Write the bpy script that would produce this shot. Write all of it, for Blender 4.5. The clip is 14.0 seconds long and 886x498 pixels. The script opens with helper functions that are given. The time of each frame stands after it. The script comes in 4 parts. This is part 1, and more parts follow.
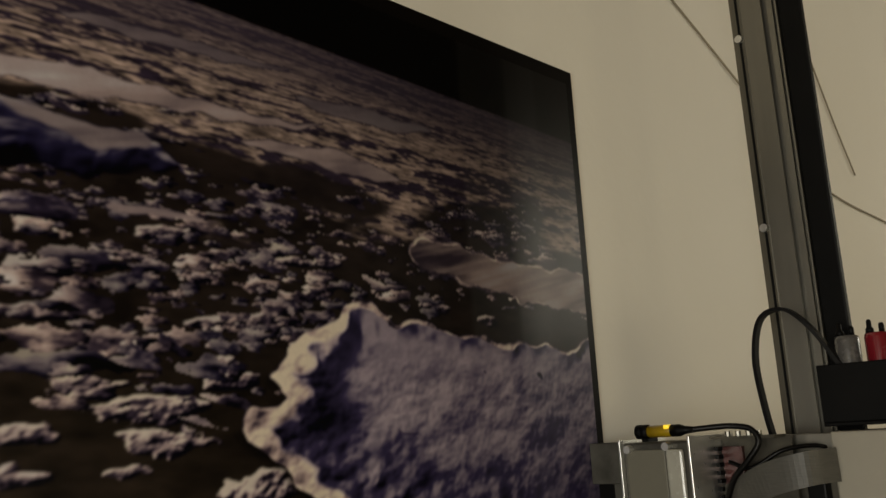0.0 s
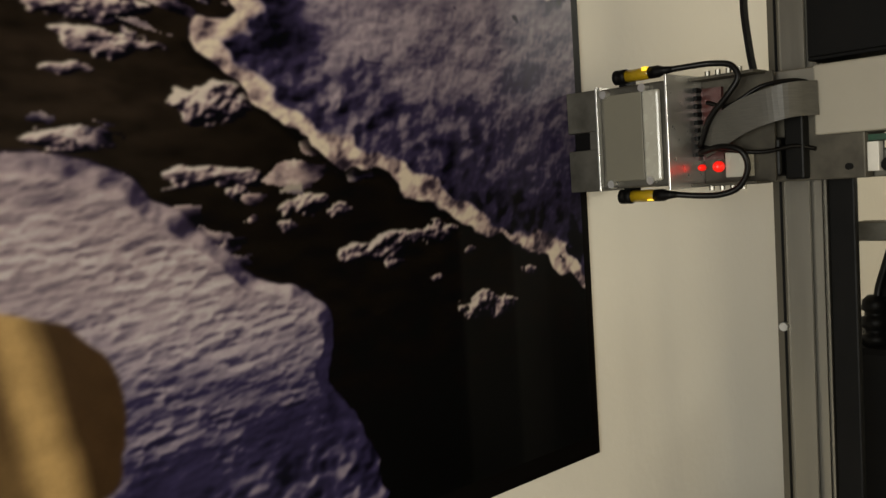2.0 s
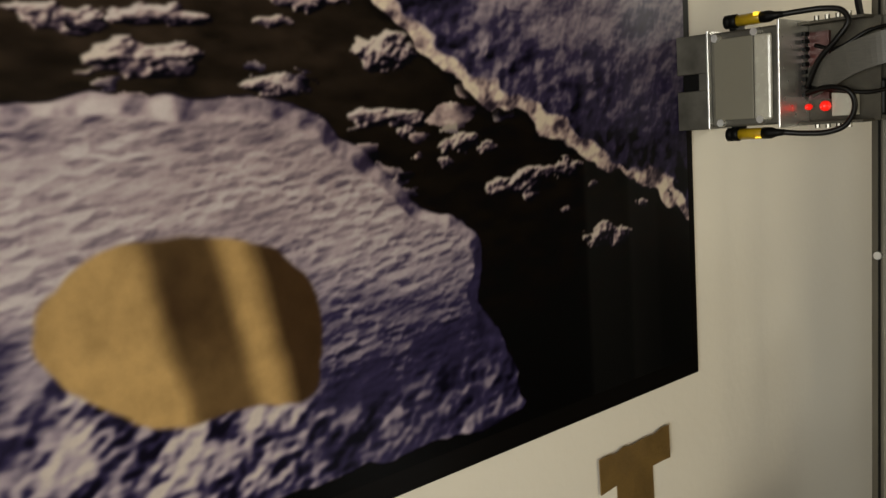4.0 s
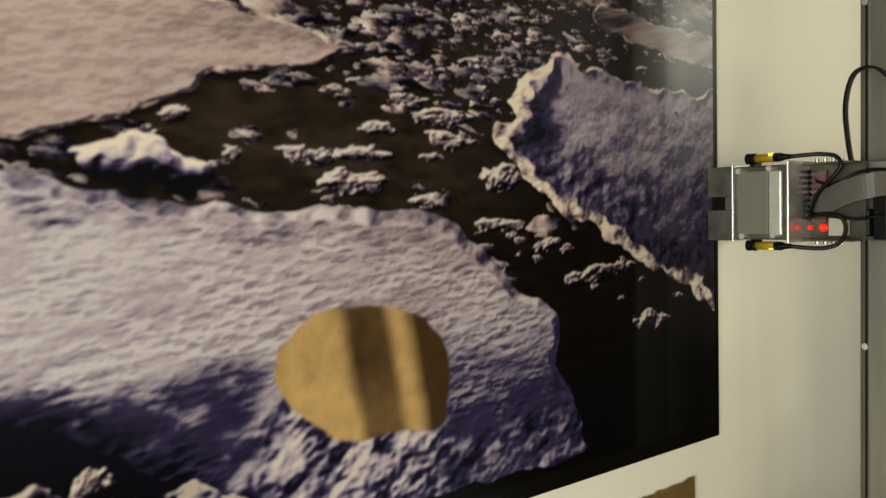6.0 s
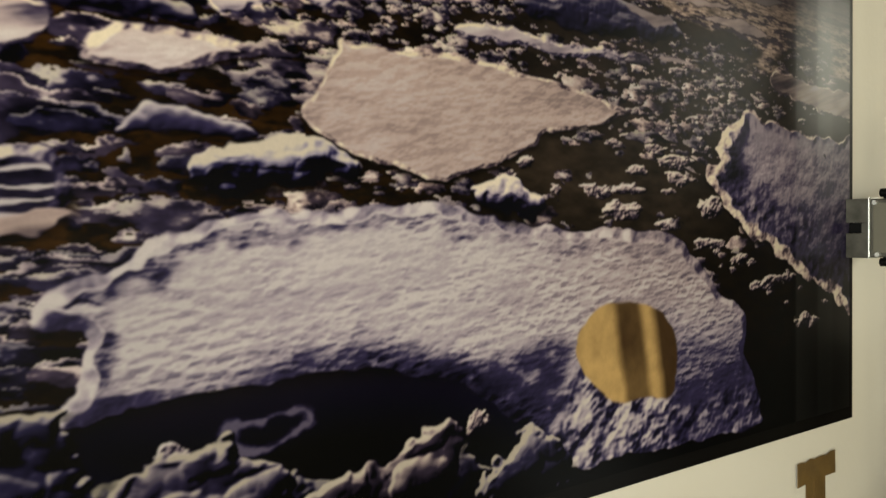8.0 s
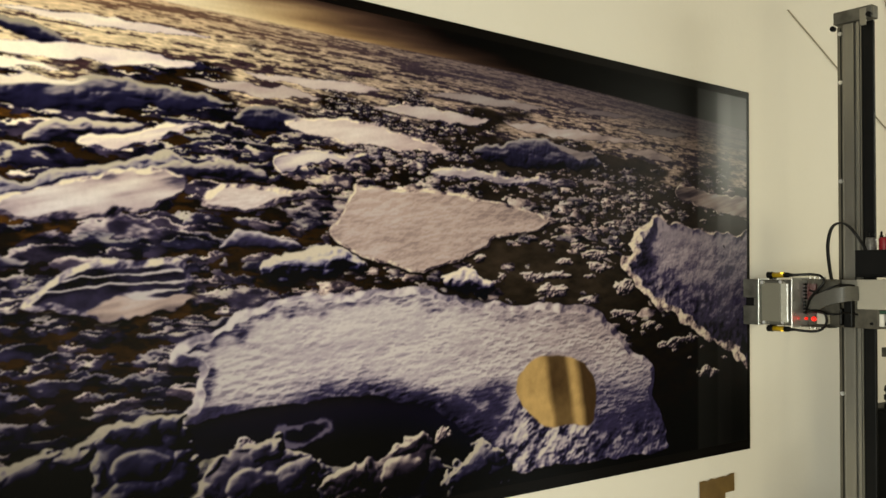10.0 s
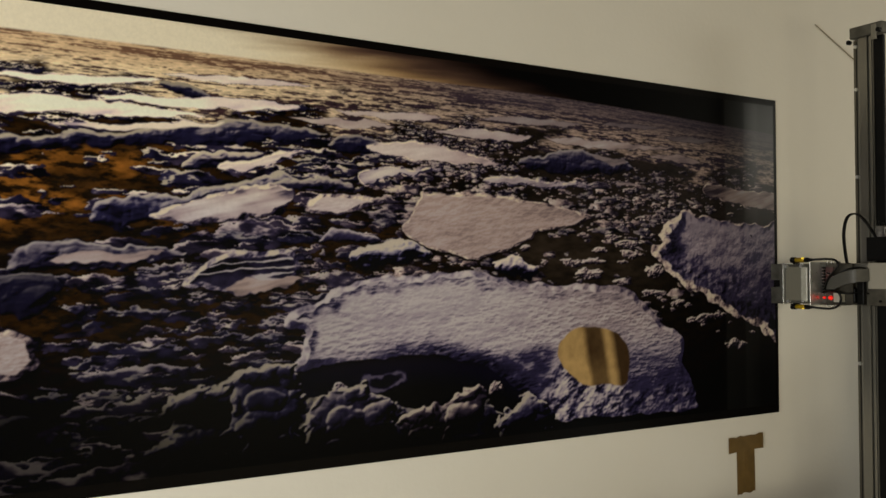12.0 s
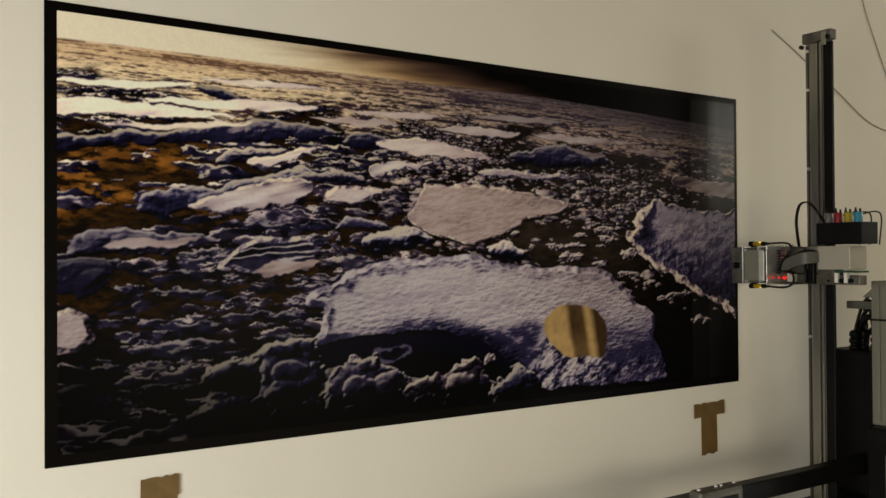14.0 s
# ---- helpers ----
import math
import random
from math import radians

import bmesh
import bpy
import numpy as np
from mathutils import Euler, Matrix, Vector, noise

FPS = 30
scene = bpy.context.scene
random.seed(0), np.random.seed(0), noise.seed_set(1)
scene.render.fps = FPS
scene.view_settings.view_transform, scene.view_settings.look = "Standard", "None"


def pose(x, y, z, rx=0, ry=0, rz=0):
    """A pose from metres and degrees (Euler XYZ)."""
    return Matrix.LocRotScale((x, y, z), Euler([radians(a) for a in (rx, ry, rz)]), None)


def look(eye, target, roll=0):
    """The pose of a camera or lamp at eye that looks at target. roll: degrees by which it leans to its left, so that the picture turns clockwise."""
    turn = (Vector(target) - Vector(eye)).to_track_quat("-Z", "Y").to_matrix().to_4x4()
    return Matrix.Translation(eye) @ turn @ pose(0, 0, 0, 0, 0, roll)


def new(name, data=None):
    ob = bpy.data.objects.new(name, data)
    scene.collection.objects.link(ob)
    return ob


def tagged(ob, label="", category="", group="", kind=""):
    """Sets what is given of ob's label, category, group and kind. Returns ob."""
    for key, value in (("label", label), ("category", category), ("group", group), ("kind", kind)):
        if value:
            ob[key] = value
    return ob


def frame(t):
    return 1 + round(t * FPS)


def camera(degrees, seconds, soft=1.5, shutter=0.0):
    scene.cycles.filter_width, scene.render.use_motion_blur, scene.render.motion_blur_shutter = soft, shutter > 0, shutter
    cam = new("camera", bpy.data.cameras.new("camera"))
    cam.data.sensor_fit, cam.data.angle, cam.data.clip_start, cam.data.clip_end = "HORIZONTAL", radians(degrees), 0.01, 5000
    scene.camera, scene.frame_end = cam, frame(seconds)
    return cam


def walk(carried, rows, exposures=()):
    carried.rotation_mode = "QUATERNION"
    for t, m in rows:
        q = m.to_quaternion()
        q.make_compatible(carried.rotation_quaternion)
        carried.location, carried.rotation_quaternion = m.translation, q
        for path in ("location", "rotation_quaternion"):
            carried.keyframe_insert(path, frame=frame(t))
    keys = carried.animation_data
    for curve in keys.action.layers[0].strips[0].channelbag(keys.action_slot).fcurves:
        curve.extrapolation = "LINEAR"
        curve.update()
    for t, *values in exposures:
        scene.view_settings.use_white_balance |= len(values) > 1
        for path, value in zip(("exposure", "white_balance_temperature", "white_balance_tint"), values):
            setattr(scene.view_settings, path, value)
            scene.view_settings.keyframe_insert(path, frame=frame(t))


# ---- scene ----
cam = camera(53.63, 14.0)
PATH = [
    (0, (0.642, 1.157, 1.493), (-0.742, 2.538, 1.916), -3.12),
    (0.5, (0.644, 1.185, 1.470), (-0.761, 2.563, 1.824), -3.35),
    (1, (0.644, 1.202, 1.442), (-0.783, 2.587, 1.650), -3.59),
    (1.5, (0.640, 1.207, 1.417), (-0.796, 2.596, 1.484), -3.46),
    (2, (0.639, 1.211, 1.379), (-0.813, 2.580, 1.242), -3.59),
    (2.2, (0.633, 1.207, 1.366), (-0.811, 2.577, 1.173), -3.77),
    (4.3, (0.626, 1.014, 1.387), (-0.873, 2.312, 1.122), -4.07),
    (4.5, (0.614, 0.969, 1.382), (-0.894, 2.262, 1.153), -4.07),
    (5, (0.640, 0.881, 1.411), (-0.871, 2.184, 1.279), -3.13),
    (5.5, (0.701, 0.852, 1.415), (-0.806, 2.162, 1.307), -1.44),
    (6, (0.771, 0.804, 1.419), (-0.739, 2.112, 1.333), -1.17),
    (6.5, (0.791, 0.707, 1.423), (-0.727, 2.007, 1.364), -1.25),
    (7, (0.794, 0.529, 1.408), (-0.773, 1.771, 1.374), -1.44),
    (7.5, (0.787, 0.381, 1.415), (-0.781, 1.621, 1.373), -1.15),
    (8, (0.809, 0.337, 1.427), (-0.728, 1.615, 1.382), -0.52),
    (8.5, (0.893, 0.278, 1.451), (-0.633, 1.570, 1.450), 0.67),
    (9, (1.034, 0.211, 1.444), (-0.485, 1.512, 1.478), 0.71),
    (9.2, (1.101, 0.184, 1.452), (-0.438, 1.460, 1.498), 0.81),
    (11.3, (1.501, -0.069, 1.485), (-0.109, 1.117, 1.552), -0.21),
    (11.5, (1.563, -0.066, 1.479), (-0.081, 1.071, 1.546), -0.11),
    (12, (1.697, -0.086, 1.456), (-0.023, 0.935, 1.509), -0.11),
    (12.5, (1.766, -0.131, 1.447), (0.015, 0.834, 1.483), -0.51),
    (13, (1.791, -0.202, 1.446), (0.043, 0.769, 1.469), -0.49),
    (13.5, (1.818, -0.267, 1.449), (0.108, 0.769, 1.472), -0.39),
    (14, (1.834, -0.286, 1.450), (0.163, 0.813, 1.471), -0.36),
]
# exposure and light
walk(cam, [(t, look(eye, target, roll)) for t, eye, target, roll in PATH], exposures=[(0.0, -0.27, 7000, 6), (0.5, -0.24, 6950, 8), (1.0, -0.03, 6950, 6), (1.5, 0.09, 6900, 6), (2.2, 0.28, 6800, 6), (4.3, 0.22, 6800, 6), (4.6, 0.25, 6800, 6), (5.0, 0.46, 6700, 2), (5.5, 0.66, 6700, 0), (6.5, 0.62, 6750, 0), (7.0, 0.5, 6780, 0), (7.5, 0.48, 6800, 0), (9.0, 0.66, 6900, -2), (11.5, 0.26, 6750, 3), (12.0, -0.17, 6700, 5), (12.5, -0.22, 6700, 6), (13.5, -0.09, 6600, 6), (14.0, -0.10, 6700, 6)])

world = bpy.data.worlds.new("dim_room")
world.use_nodes = True
world.node_tree.nodes["Background"].inputs[0].default_value = (0.9, 0.86, 0.78, 1)
world.node_tree.nodes["Background"].inputs[1].default_value = 0.05
scene.world = world


def area_lamp(name, eye, target, width, height, watts, colour):
    data = bpy.data.lights.new(name, "AREA")
    data.shape, data.size, data.size_y, data.energy, data.color = "RECTANGLE", width, height, watts, colour
    ob = new(name, data)
    ob.matrix_world = look(eye, target)
    return ob


# daylight through the unseen doorway on the left
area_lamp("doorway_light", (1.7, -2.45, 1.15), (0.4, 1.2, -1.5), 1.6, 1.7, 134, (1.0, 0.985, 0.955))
# fill lamp opposite the mural, in an opening added for it
area_lamp("front_fill_lamp", (4.22, 2.0, 0.95), (0.0, 1.6, 1.0), 2.2, 0.9, 26, (1.0, 0.88, 0.66))
# added end lamp: brightens the right side and glints on the wet edge
area_lamp("end_fill_lamp", (1.6, 4.52, 2.25), (0.0, 2.1, 1.5), 0.7, 0.6, 12, (1.0, 0.96, 0.86))


# ---- materials ----
def rgb(r, g, b):
    return tuple(((c / 255) / 12.92 if c < 10.3 else ((c / 255 + 0.055) / 1.055) ** 2.4) for c in (r, g, b)) + (1,)


def material(name, colour, rough=0.5, metal=0.0, dirt=None, amount=0.3, scale=6.0, grain=120.0, bump=0.05, stretch=(1, 1, 1), emit=0.0, coat=0.0, transmit=0.0, gleam=0.5):
    """A surface with broad stains and fine grain over one base colour."""
    m = bpy.data.materials.new(name)
    m.use_nodes = True
    nodes, links = m.node_tree.nodes, m.node_tree.links
    shader = nodes["Principled BSDF"]
    coords = nodes.new("ShaderNodeTexCoord")
    mapping = nodes.new("ShaderNodeMapping")
    mapping.inputs["Scale"].default_value = stretch
    links.new(coords.outputs["Object"], mapping.inputs[0])
    broad, fine = nodes.new("ShaderNodeTexNoise"), nodes.new("ShaderNodeTexNoise")
    for n, s, d in ((broad, scale, 5), (fine, grain, 4)):
        n.inputs["Scale"].default_value, n.inputs["Detail"].default_value = s, d
        links.new(mapping.outputs[0], n.inputs["Vector"])
    ramp = nodes.new("ShaderNodeMapRange")
    ramp.inputs["From Min"].default_value, ramp.inputs["From Max"].default_value = 0.35, 0.7
    links.new(broad.outputs["Fac"], ramp.inputs["Value"])
    scaled = nodes.new("ShaderNodeMath")
    scaled.operation = "MULTIPLY"
    scaled.inputs[1].default_value = amount
    links.new(ramp.outputs[0], scaled.inputs[0])
    mix = nodes.new("ShaderNodeMix")
    mix.data_type = "RGBA"
    mix.inputs[6].default_value = colour
    mix.inputs[7].default_value = dirt or tuple(c * 0.6 for c in colour[:3]) + (1,)
    links.new(scaled.outputs[0], mix.inputs[0])
    links.new(mix.outputs[2], shader.inputs["Base Color"])
    gloss = nodes.new("ShaderNodeMapRange")
    gloss.inputs["To Min"].default_value, gloss.inputs["To Max"].default_value = max(rough - 0.1, 0.03), min(rough + 0.12, 1)
    links.new(fine.outputs["Fac"], gloss.inputs["Value"])
    links.new(gloss.outputs[0], shader.inputs["Roughness"])
    relief = nodes.new("ShaderNodeBump")
    relief.inputs["Strength"].default_value, relief.inputs["Distance"].default_value = bump, 0.004
    links.new(fine.outputs["Fac"], relief.inputs["Height"])
    links.new(relief.outputs[0], shader.inputs["Normal"])
    shader.inputs["Metallic"].default_value = metal
    shader.inputs["Coat Weight"].default_value = coat
    shader.inputs["Specular IOR Level"].default_value = gleam
    shader.inputs["Transmission Weight"].default_value = transmit
    if emit:
        shader.inputs["Emission Color"].default_value = colour
        shader.inputs["Emission Strength"].default_value = emit
    return m


def ink_material():
    """Printed ink: the colour laid down at each point, with the head's fine passes and a satin gloss."""
    m = bpy.data.materials.new("printed_ink")
    m.use_nodes = True
    nodes, links = m.node_tree.nodes, m.node_tree.links
    shader = nodes["Principled BSDF"]
    ink = nodes.new("ShaderNodeAttribute")
    ink.attribute_name = "ink"
    coords = nodes.new("ShaderNodeTexCoord")
    grain = nodes.new("ShaderNodeTexNoise")
    grain.inputs["Scale"].default_value, grain.inputs["Detail"].default_value = 160, 4
    links.new(coords.outputs["Object"], grain.inputs["Vector"])
    span = nodes.new("ShaderNodeMapRange")
    span.inputs["To Min"].default_value, span.inputs["To Max"].default_value = 0.90, 1.10
    links.new(grain.outputs["Fac"], span.inputs["Value"])
    mul = nodes.new("ShaderNodeMix")
    mul.data_type, mul.blend_type = "RGBA", "MULTIPLY"
    mul.inputs[0].default_value = 1
    links.new(ink.outputs["Color"], mul.inputs[6])
    links.new(span.outputs[0], mul.inputs[7])
    links.new(mul.outputs[2], shader.inputs["Base Color"])
    # the last passes, along the edge nearest the machine, are still wet and shine more
    apart = nodes.new("ShaderNodeSeparateXYZ")
    links.new(coords.outputs["Object"], apart.inputs[0])
    wet = nodes.new("ShaderNodeValToRGB")
    wet.color_ramp.interpolation = "LINEAR"
    for k, (place, value) in enumerate(((.0, .03), (.906, .03), (.909, .11), (.945, .09), (.947, .17), (.975, .17), (.977, .13))):
        stop = wet.color_ramp.elements[k] if k < 2 else wet.color_ramp.elements.new(place)
        stop.position, stop.color = place, (value, value, value, 1)
    along = nodes.new("ShaderNodeMath")
    along.operation = "DIVIDE"
    along.inputs[1].default_value = 2.02
    links.new(apart.outputs["Y"], along.inputs[0])
    links.new(along.outputs[0], wet.inputs[0])
    links.new(wet.outputs[0], shader.inputs["Specular IOR Level"])
    shader.inputs["Roughness"].default_value = 0.30
    return m


WALL = material("wall_paint", rgb(226, 222, 212), 0.75, dirt=rgb(210, 203, 186), amount=0.3, scale=1.1, grain=70, bump=0.12)
# floor and ceiling are unseen; their browns warm the bounced light, the ceiling dims it
FLOOR = material("concrete_floor", rgb(120, 110, 94), 0.7, amount=0.5, scale=3, bump=0.1)
CEILING = material("ceiling_bounce_tint", rgb(116, 96, 68), 0.8, amount=0.3, scale=2)
BLACK_INK = material("black_ink", rgb(9, 7, 6), 0.35, gleam=0.05, amount=0.3, scale=9, grain=300, bump=0.02)
INK = ink_material()
ALU = material("brushed_aluminium", rgb(142, 139, 130), 0.42, 1.0, dirt=rgb(84, 81, 74), amount=0.55, scale=14, grain=90, bump=0.03, stretch=(1, 1, 0.06))
GRIMY = material("grimy_sheet_metal", rgb(84, 80, 70), 0.55, 0.5, dirt=rgb(38, 35, 30), amount=0.8, scale=30, grain=150, bump=0.06)
ALU_DULL = material("dull_aluminium", rgb(106, 104, 96), 0.5, 0.7, dirt=rgb(50, 47, 42), amount=0.75, scale=22, grain=150, bump=0.05)
STEEL_EDGE = material("bright_cut_edge", rgb(225, 224, 220), 0.3, 0.9, amount=0.2, scale=30)
ACRYLIC = material("clear_plastic", rgb(164, 162, 150), 0.25, 0.0, dirt=rgb(140, 136, 126), amount=0.4, scale=25, coat=0.4)
SILVER = material("silver_painted_steel", rgb(156, 151, 138), 0.5, 0.25, dirt=rgb(140, 134, 122), amount=0.5, scale=9, grain=160, bump=0.03)
GREY_PAINT = material("grey_painted_steel", rgb(108, 105, 92), 0.55, 0.1, dirt=rgb(100, 96, 86), amount=0.5, scale=7)
BLACK = material("black_plastic", rgb(6, 6, 6), 0.5, gleam=0.12, dirt=rgb(15, 14, 13), amount=0.5, scale=20)
DARK_STEEL = material("dull_dark_steel", rgb(100, 95, 82), 0.5, 0.5, dirt=rgb(44, 41, 36), amount=0.6, scale=16, stretch=(1, 1, 0.2))
BLACK_METAL = material("black_anodised_metal", rgb(9, 9, 8), 0.45, 0.2, gleam=0.15, dirt=rgb(20, 19, 18), amount=0.5, scale=18)
CABLE = material("black_cable_sheath", rgb(7, 6, 6), 0.38, gleam=0.2, amount=0.3, scale=40)
RIBBON = material("grey_ribbon_cable", rgb(72, 70, 64), 0.5, dirt=rgb(46, 44, 40), amount=0.5, scale=60, stretch=(1, 1, 12))
YELLOW = material("yellow_sensor_body", rgb(168, 138, 22), 0.35, dirt=rgb(112, 88, 14), amount=0.4, scale=50, coat=0.3)
AMBER_LED = material("amber_sensor_light", rgb(255, 214, 60), 0.3, emit=0.9)
RED_LED = material("red_status_light", rgb(255, 34, 26), 0.3, emit=0.5)
BOARD_GREEN = material("green_circuit_board", rgb(26, 66, 46), 0.4, dirt=rgb(14, 38, 28), amount=0.6, scale=80)
BOARD_RED = material("red_circuit_board", rgb(70, 24, 20), 0.45, dirt=rgb(34, 16, 14), amount=0.6, scale=80)
WHITE_PLUG = material("white_connector", rgb(206, 202, 192), 0.45, amount=0.3, scale=60)
TAPE = material("brown_packing_tape", rgb(112, 88, 47), 0.4, dirt=rgb(84, 65, 33), amount=0.6, scale=28, grain=200, bump=0.15, coat=0.15)
SCREEN = material("lit_screen", rgb(250, 250, 252), 0.3, emit=1.6)
BOTTLE_CLEAR = material("milky_bottle", rgb(84, 82, 80), 0.25, dirt=rgb(50, 48, 47), amount=0.4, scale=40, coat=0.5)
BOTTLE_RED = material("magenta_ink_bottle", rgb(112, 20, 30), 0.22, amount=0.4, scale=40, coat=0.6)
BOTTLE_YELLOW = material("yellow_ink_bottle", rgb(140, 128, 40), 0.22, amount=0.4, scale=40, coat=0.6)
BOTTLE_CYAN = material("cyan_ink_bottle", rgb(40, 116, 140), 0.22, amount=0.4, scale=40, coat=0.6)
CORD = material("grey_wall_cord", rgb(140, 130, 110), 0.6, amount=0.3, scale=40)


# ---- the printed picture: ink colours worked out on a fine flat grid ----
PW, PH = 2.05, 0.905           # printed panel, metres
BORDER = 0.023
NX, NY = 1750, 748


def srgb(r, g, b):
    c = np.array([r, g, b], np.float32) / 255
    return np.where(c < 0.04045, c / 12.92, ((c + 0.055) / 1.055) ** 2.4).astype(np.float32)


LATTICES = {}


def lattice(seed):
    if seed not in LATTICES:
        LATTICES[seed] = np.random.RandomState(seed).rand(256, 256).astype(np.float32)
    return LATTICES[seed]


def vnoise(x, y, seed):
    """Smooth noise, 0 to 1, one lump a unit."""
    tab = lattice(seed)
    xi, yi = np.floor(x).astype(np.int64), np.floor(y).astype(np.int64)
    fx, fy = (x - xi).astype(np.float32), (y - yi).astype(np.float32)
    fx, fy = fx * fx * (3 - 2 * fx), fy * fy * (3 - 2 * fy)
    x0, x1, y0, y1 = xi & 255, (xi + 1) & 255, yi & 255, (yi + 1) & 255
    a = tab[y0, x0] * (1 - fx) + tab[y0, x1] * fx
    b = tab[y1, x0] * (1 - fx) + tab[y1, x1] * fx
    return a * (1 - fy) + b * fy


def fbm(x, y, seed, octaves=4, gain=0.5):
    total, amp, size = 0, 1.0, 0.0
    for k in range(octaves):
        total = total + amp * vnoise(x * 2 ** k + 17.3 * k, y * 2 ** k + 9.1 * k, seed + k)
        size, amp = size + amp, amp * gain
    return total / size


def step(lo, hi, x):
    t = np.clip((x - lo) / (hi - lo), 0, 1)
    return t * t * (3 - 2 * t)


def lumps(x, y, seed, fill):
    """Rounded lumps, one in a cell at most: height 0 to 1. fill: share of the cells that hold one."""
    tab, jx, jy, rad = lattice(seed), lattice(seed + 1), lattice(seed + 2), lattice(seed + 3)
    xi, yi = np.floor(x).astype(np.int64), np.floor(y).astype(np.int64)
    best = np.zeros(x.shape, np.float32)
    for dy in (-1, 0, 1):
        for dx in (-1, 0, 1):
            cx, cy = (xi + dx) & 255, (yi + dy) & 255
            px = xi + dx + 0.2 + 0.6 * jx[cy, cx]
            py = yi + dy + 0.2 + 0.6 * jy[cy, cx]
            r = (0.30 + 0.45 * rad[cy, cx]) * (tab[cy, cx] < fill)
            d2 = ((x - px) ** 2 + (y - py) ** 2) / np.maximum(r * r, 1e-6)
            h = np.sqrt(np.clip(1 - d2, 0, 1)) * r * 1.6
            best = np.maximum(best, h)
    return best


def soft(a):
    """Evens out the finest steps."""
    p = np.pad(a, 1, mode="edge")
    a = (p[:-2, 1:-1] + p[2:, 1:-1] + 2 * p[1:-1, 1:-1]) / 4
    p = np.pad(a, 1, mode="edge")
    return (p[1:-1, :-2] + p[1:-1, 2:] + 2 * p[1:-1, 1:-1]) / 4


def soft3(a):
    return np.stack([soft(a[..., k]) for k in range(3)], -1)


def smooth_loop(points, n=6):
    """A closed Catmull-Rom curve through a few corners."""
    p = np.array(points, np.float32)
    out = []
    for i in range(len(p)):
        a, b, c, d = p[i - 1], p[i], p[(i + 1) % len(p)], p[(i + 2) % len(p)]
        for t in np.linspace(0, 1, n, endpoint=False):
            out.append(0.5 * (2 * b + (c - a) * t + (2 * a - 5 * b + 4 * c - d) * t * t + (3 * b - a - 3 * c + d) * t ** 3))
    return np.array(out, np.float32)


def inside_distance(loop, x, y, reach=0.06):
    """How far (x, y) lies inside the loop: positive inside, negative outside."""
    out = np.full(x.shape, -reach, np.float32)
    lo, hi = loop.min(0) - reach, loop.max(0) + reach
    near = (x > lo[0]) & (x < hi[0]) & (y > lo[1]) & (y < hi[1])
    px, py = x[near], y[near]
    dist, odd = np.full(px.shape, 1e9, np.float32), np.zeros(px.shape, bool)
    for (ax, ay), (bx, by) in zip(loop, np.roll(loop, -1, 0)):
        ex, ey = bx - ax, by - ay
        t = np.clip(((px - ax) * ex + (py - ay) * ey) / max(ex * ex + ey * ey, 1e-12), 0, 1)
        dist = np.minimum(dist, (px - ax - t * ex) ** 2 + (py - ay - t * ey) ** 2)
        odd ^= ((ay > py) != (by > py)) & (px < ex * (py - ay) / (ey if abs(ey) > 1e-9 else 1e-9) + ax)
    out[near] = np.sqrt(dist) * np.where(odd, 1, -1)
    return out


# the ice of the picture: kind, corners (along, up), rim, tint (0 lavender, 1 pink), brightness, ripple, how dark the lower rims are
FLOES = []


def ice(kind, corners, rim, tint, bright, ripple, lower):
    FLOES.append((kind, corners, rim, tint, bright, ripple, lower))


ice("ridge", [(0, .622), (.054, .648), (.262, .674), (.364, .694), (.46, .709), (.547, .703), (.64, .692), (.534, .672), (.318, .648), (.124, .628)], 1.0, 0, .50, 1, 0)
ice("ridge", [(.639, .667), (.66, .691), (.708, .703), (.772, .682), (.75, .664), (.68, .660)], 1.0, 0, .45, 1, 0)
ice("ridge", [(1.13, .668), (1.20, .690), (1.264, .706), (1.374, .700), (1.491, .676), (1.40, .652), (1.20, .650)], 1.2, .1, .55, 1, 0)
ice("ridge", [(.30, .762), (.318, .772), (.395, .752), (.364, .741)], 1.0, 0, .4, 1, 0)
ice("ridge", [(.175, .502), (.181, .524), (.202, .547), (.229, .542), (.261, .557), (.317, .554), (.459, .588), (.534, .609), (.566, .584), (.422, .553), (.363, .530), (.317, .510), (.261, .497), (.196, .495)], 1.6, 0, .62, 1, 0)
ice("ridge", [(.34, .612), (.364, .637), (.423, .648), (.509, .653), (.47, .630), (.399, .604)], 1.3, .2, .7, 1, 0)
ice("ridge", [(.03, .420), (.060, .448), (.094, .464), (.228, .462), (.34, .450), (.261, .424), (.124, .412)], 1.2, .2, .6, 1, 0)
ice("ridge", [(0, .372), (.02, .408), (.07, .412), (.13, .385), (.10, .340), (.03, .330)], 1.0, .1, .35, 1, 0)
ice("ridge", [(.50, .575), (.58, .600), (.66, .602), (.70, .588), (.60, .575)], 1.2, .2, .6, 1, 0)
ice("plate", [(0, .716), (.186, .722), (.364, .716), (.364, .708), (.176, .697), (0, .686)], .1, .3, 1.15, .2, 0)
ice("plate", [(.186, .727), (.435, .752), (.574, .745), (.435, .727)], .1, .3, 1.15, .2, 0)
ice("plate", [(.10, .668), (.30, .692), (.42, .700), (.30, .677)], .1, .3, 1.0, .2, 0)
ice("plate", [(0, .752), (.16, .765), (.30, .772), (.16, .748)], .1, .3, 1.15, .2, 0)
ice("plate", [(.30, .783), (.46, .794), (.60, .791), (.44, .778)], .1, .4, 1.1, .2, 0)
ice("plate", [(.66, .745), (.80, .756), (.92, .752), (.80, .738)], .1, .6, .9, .2, 0)
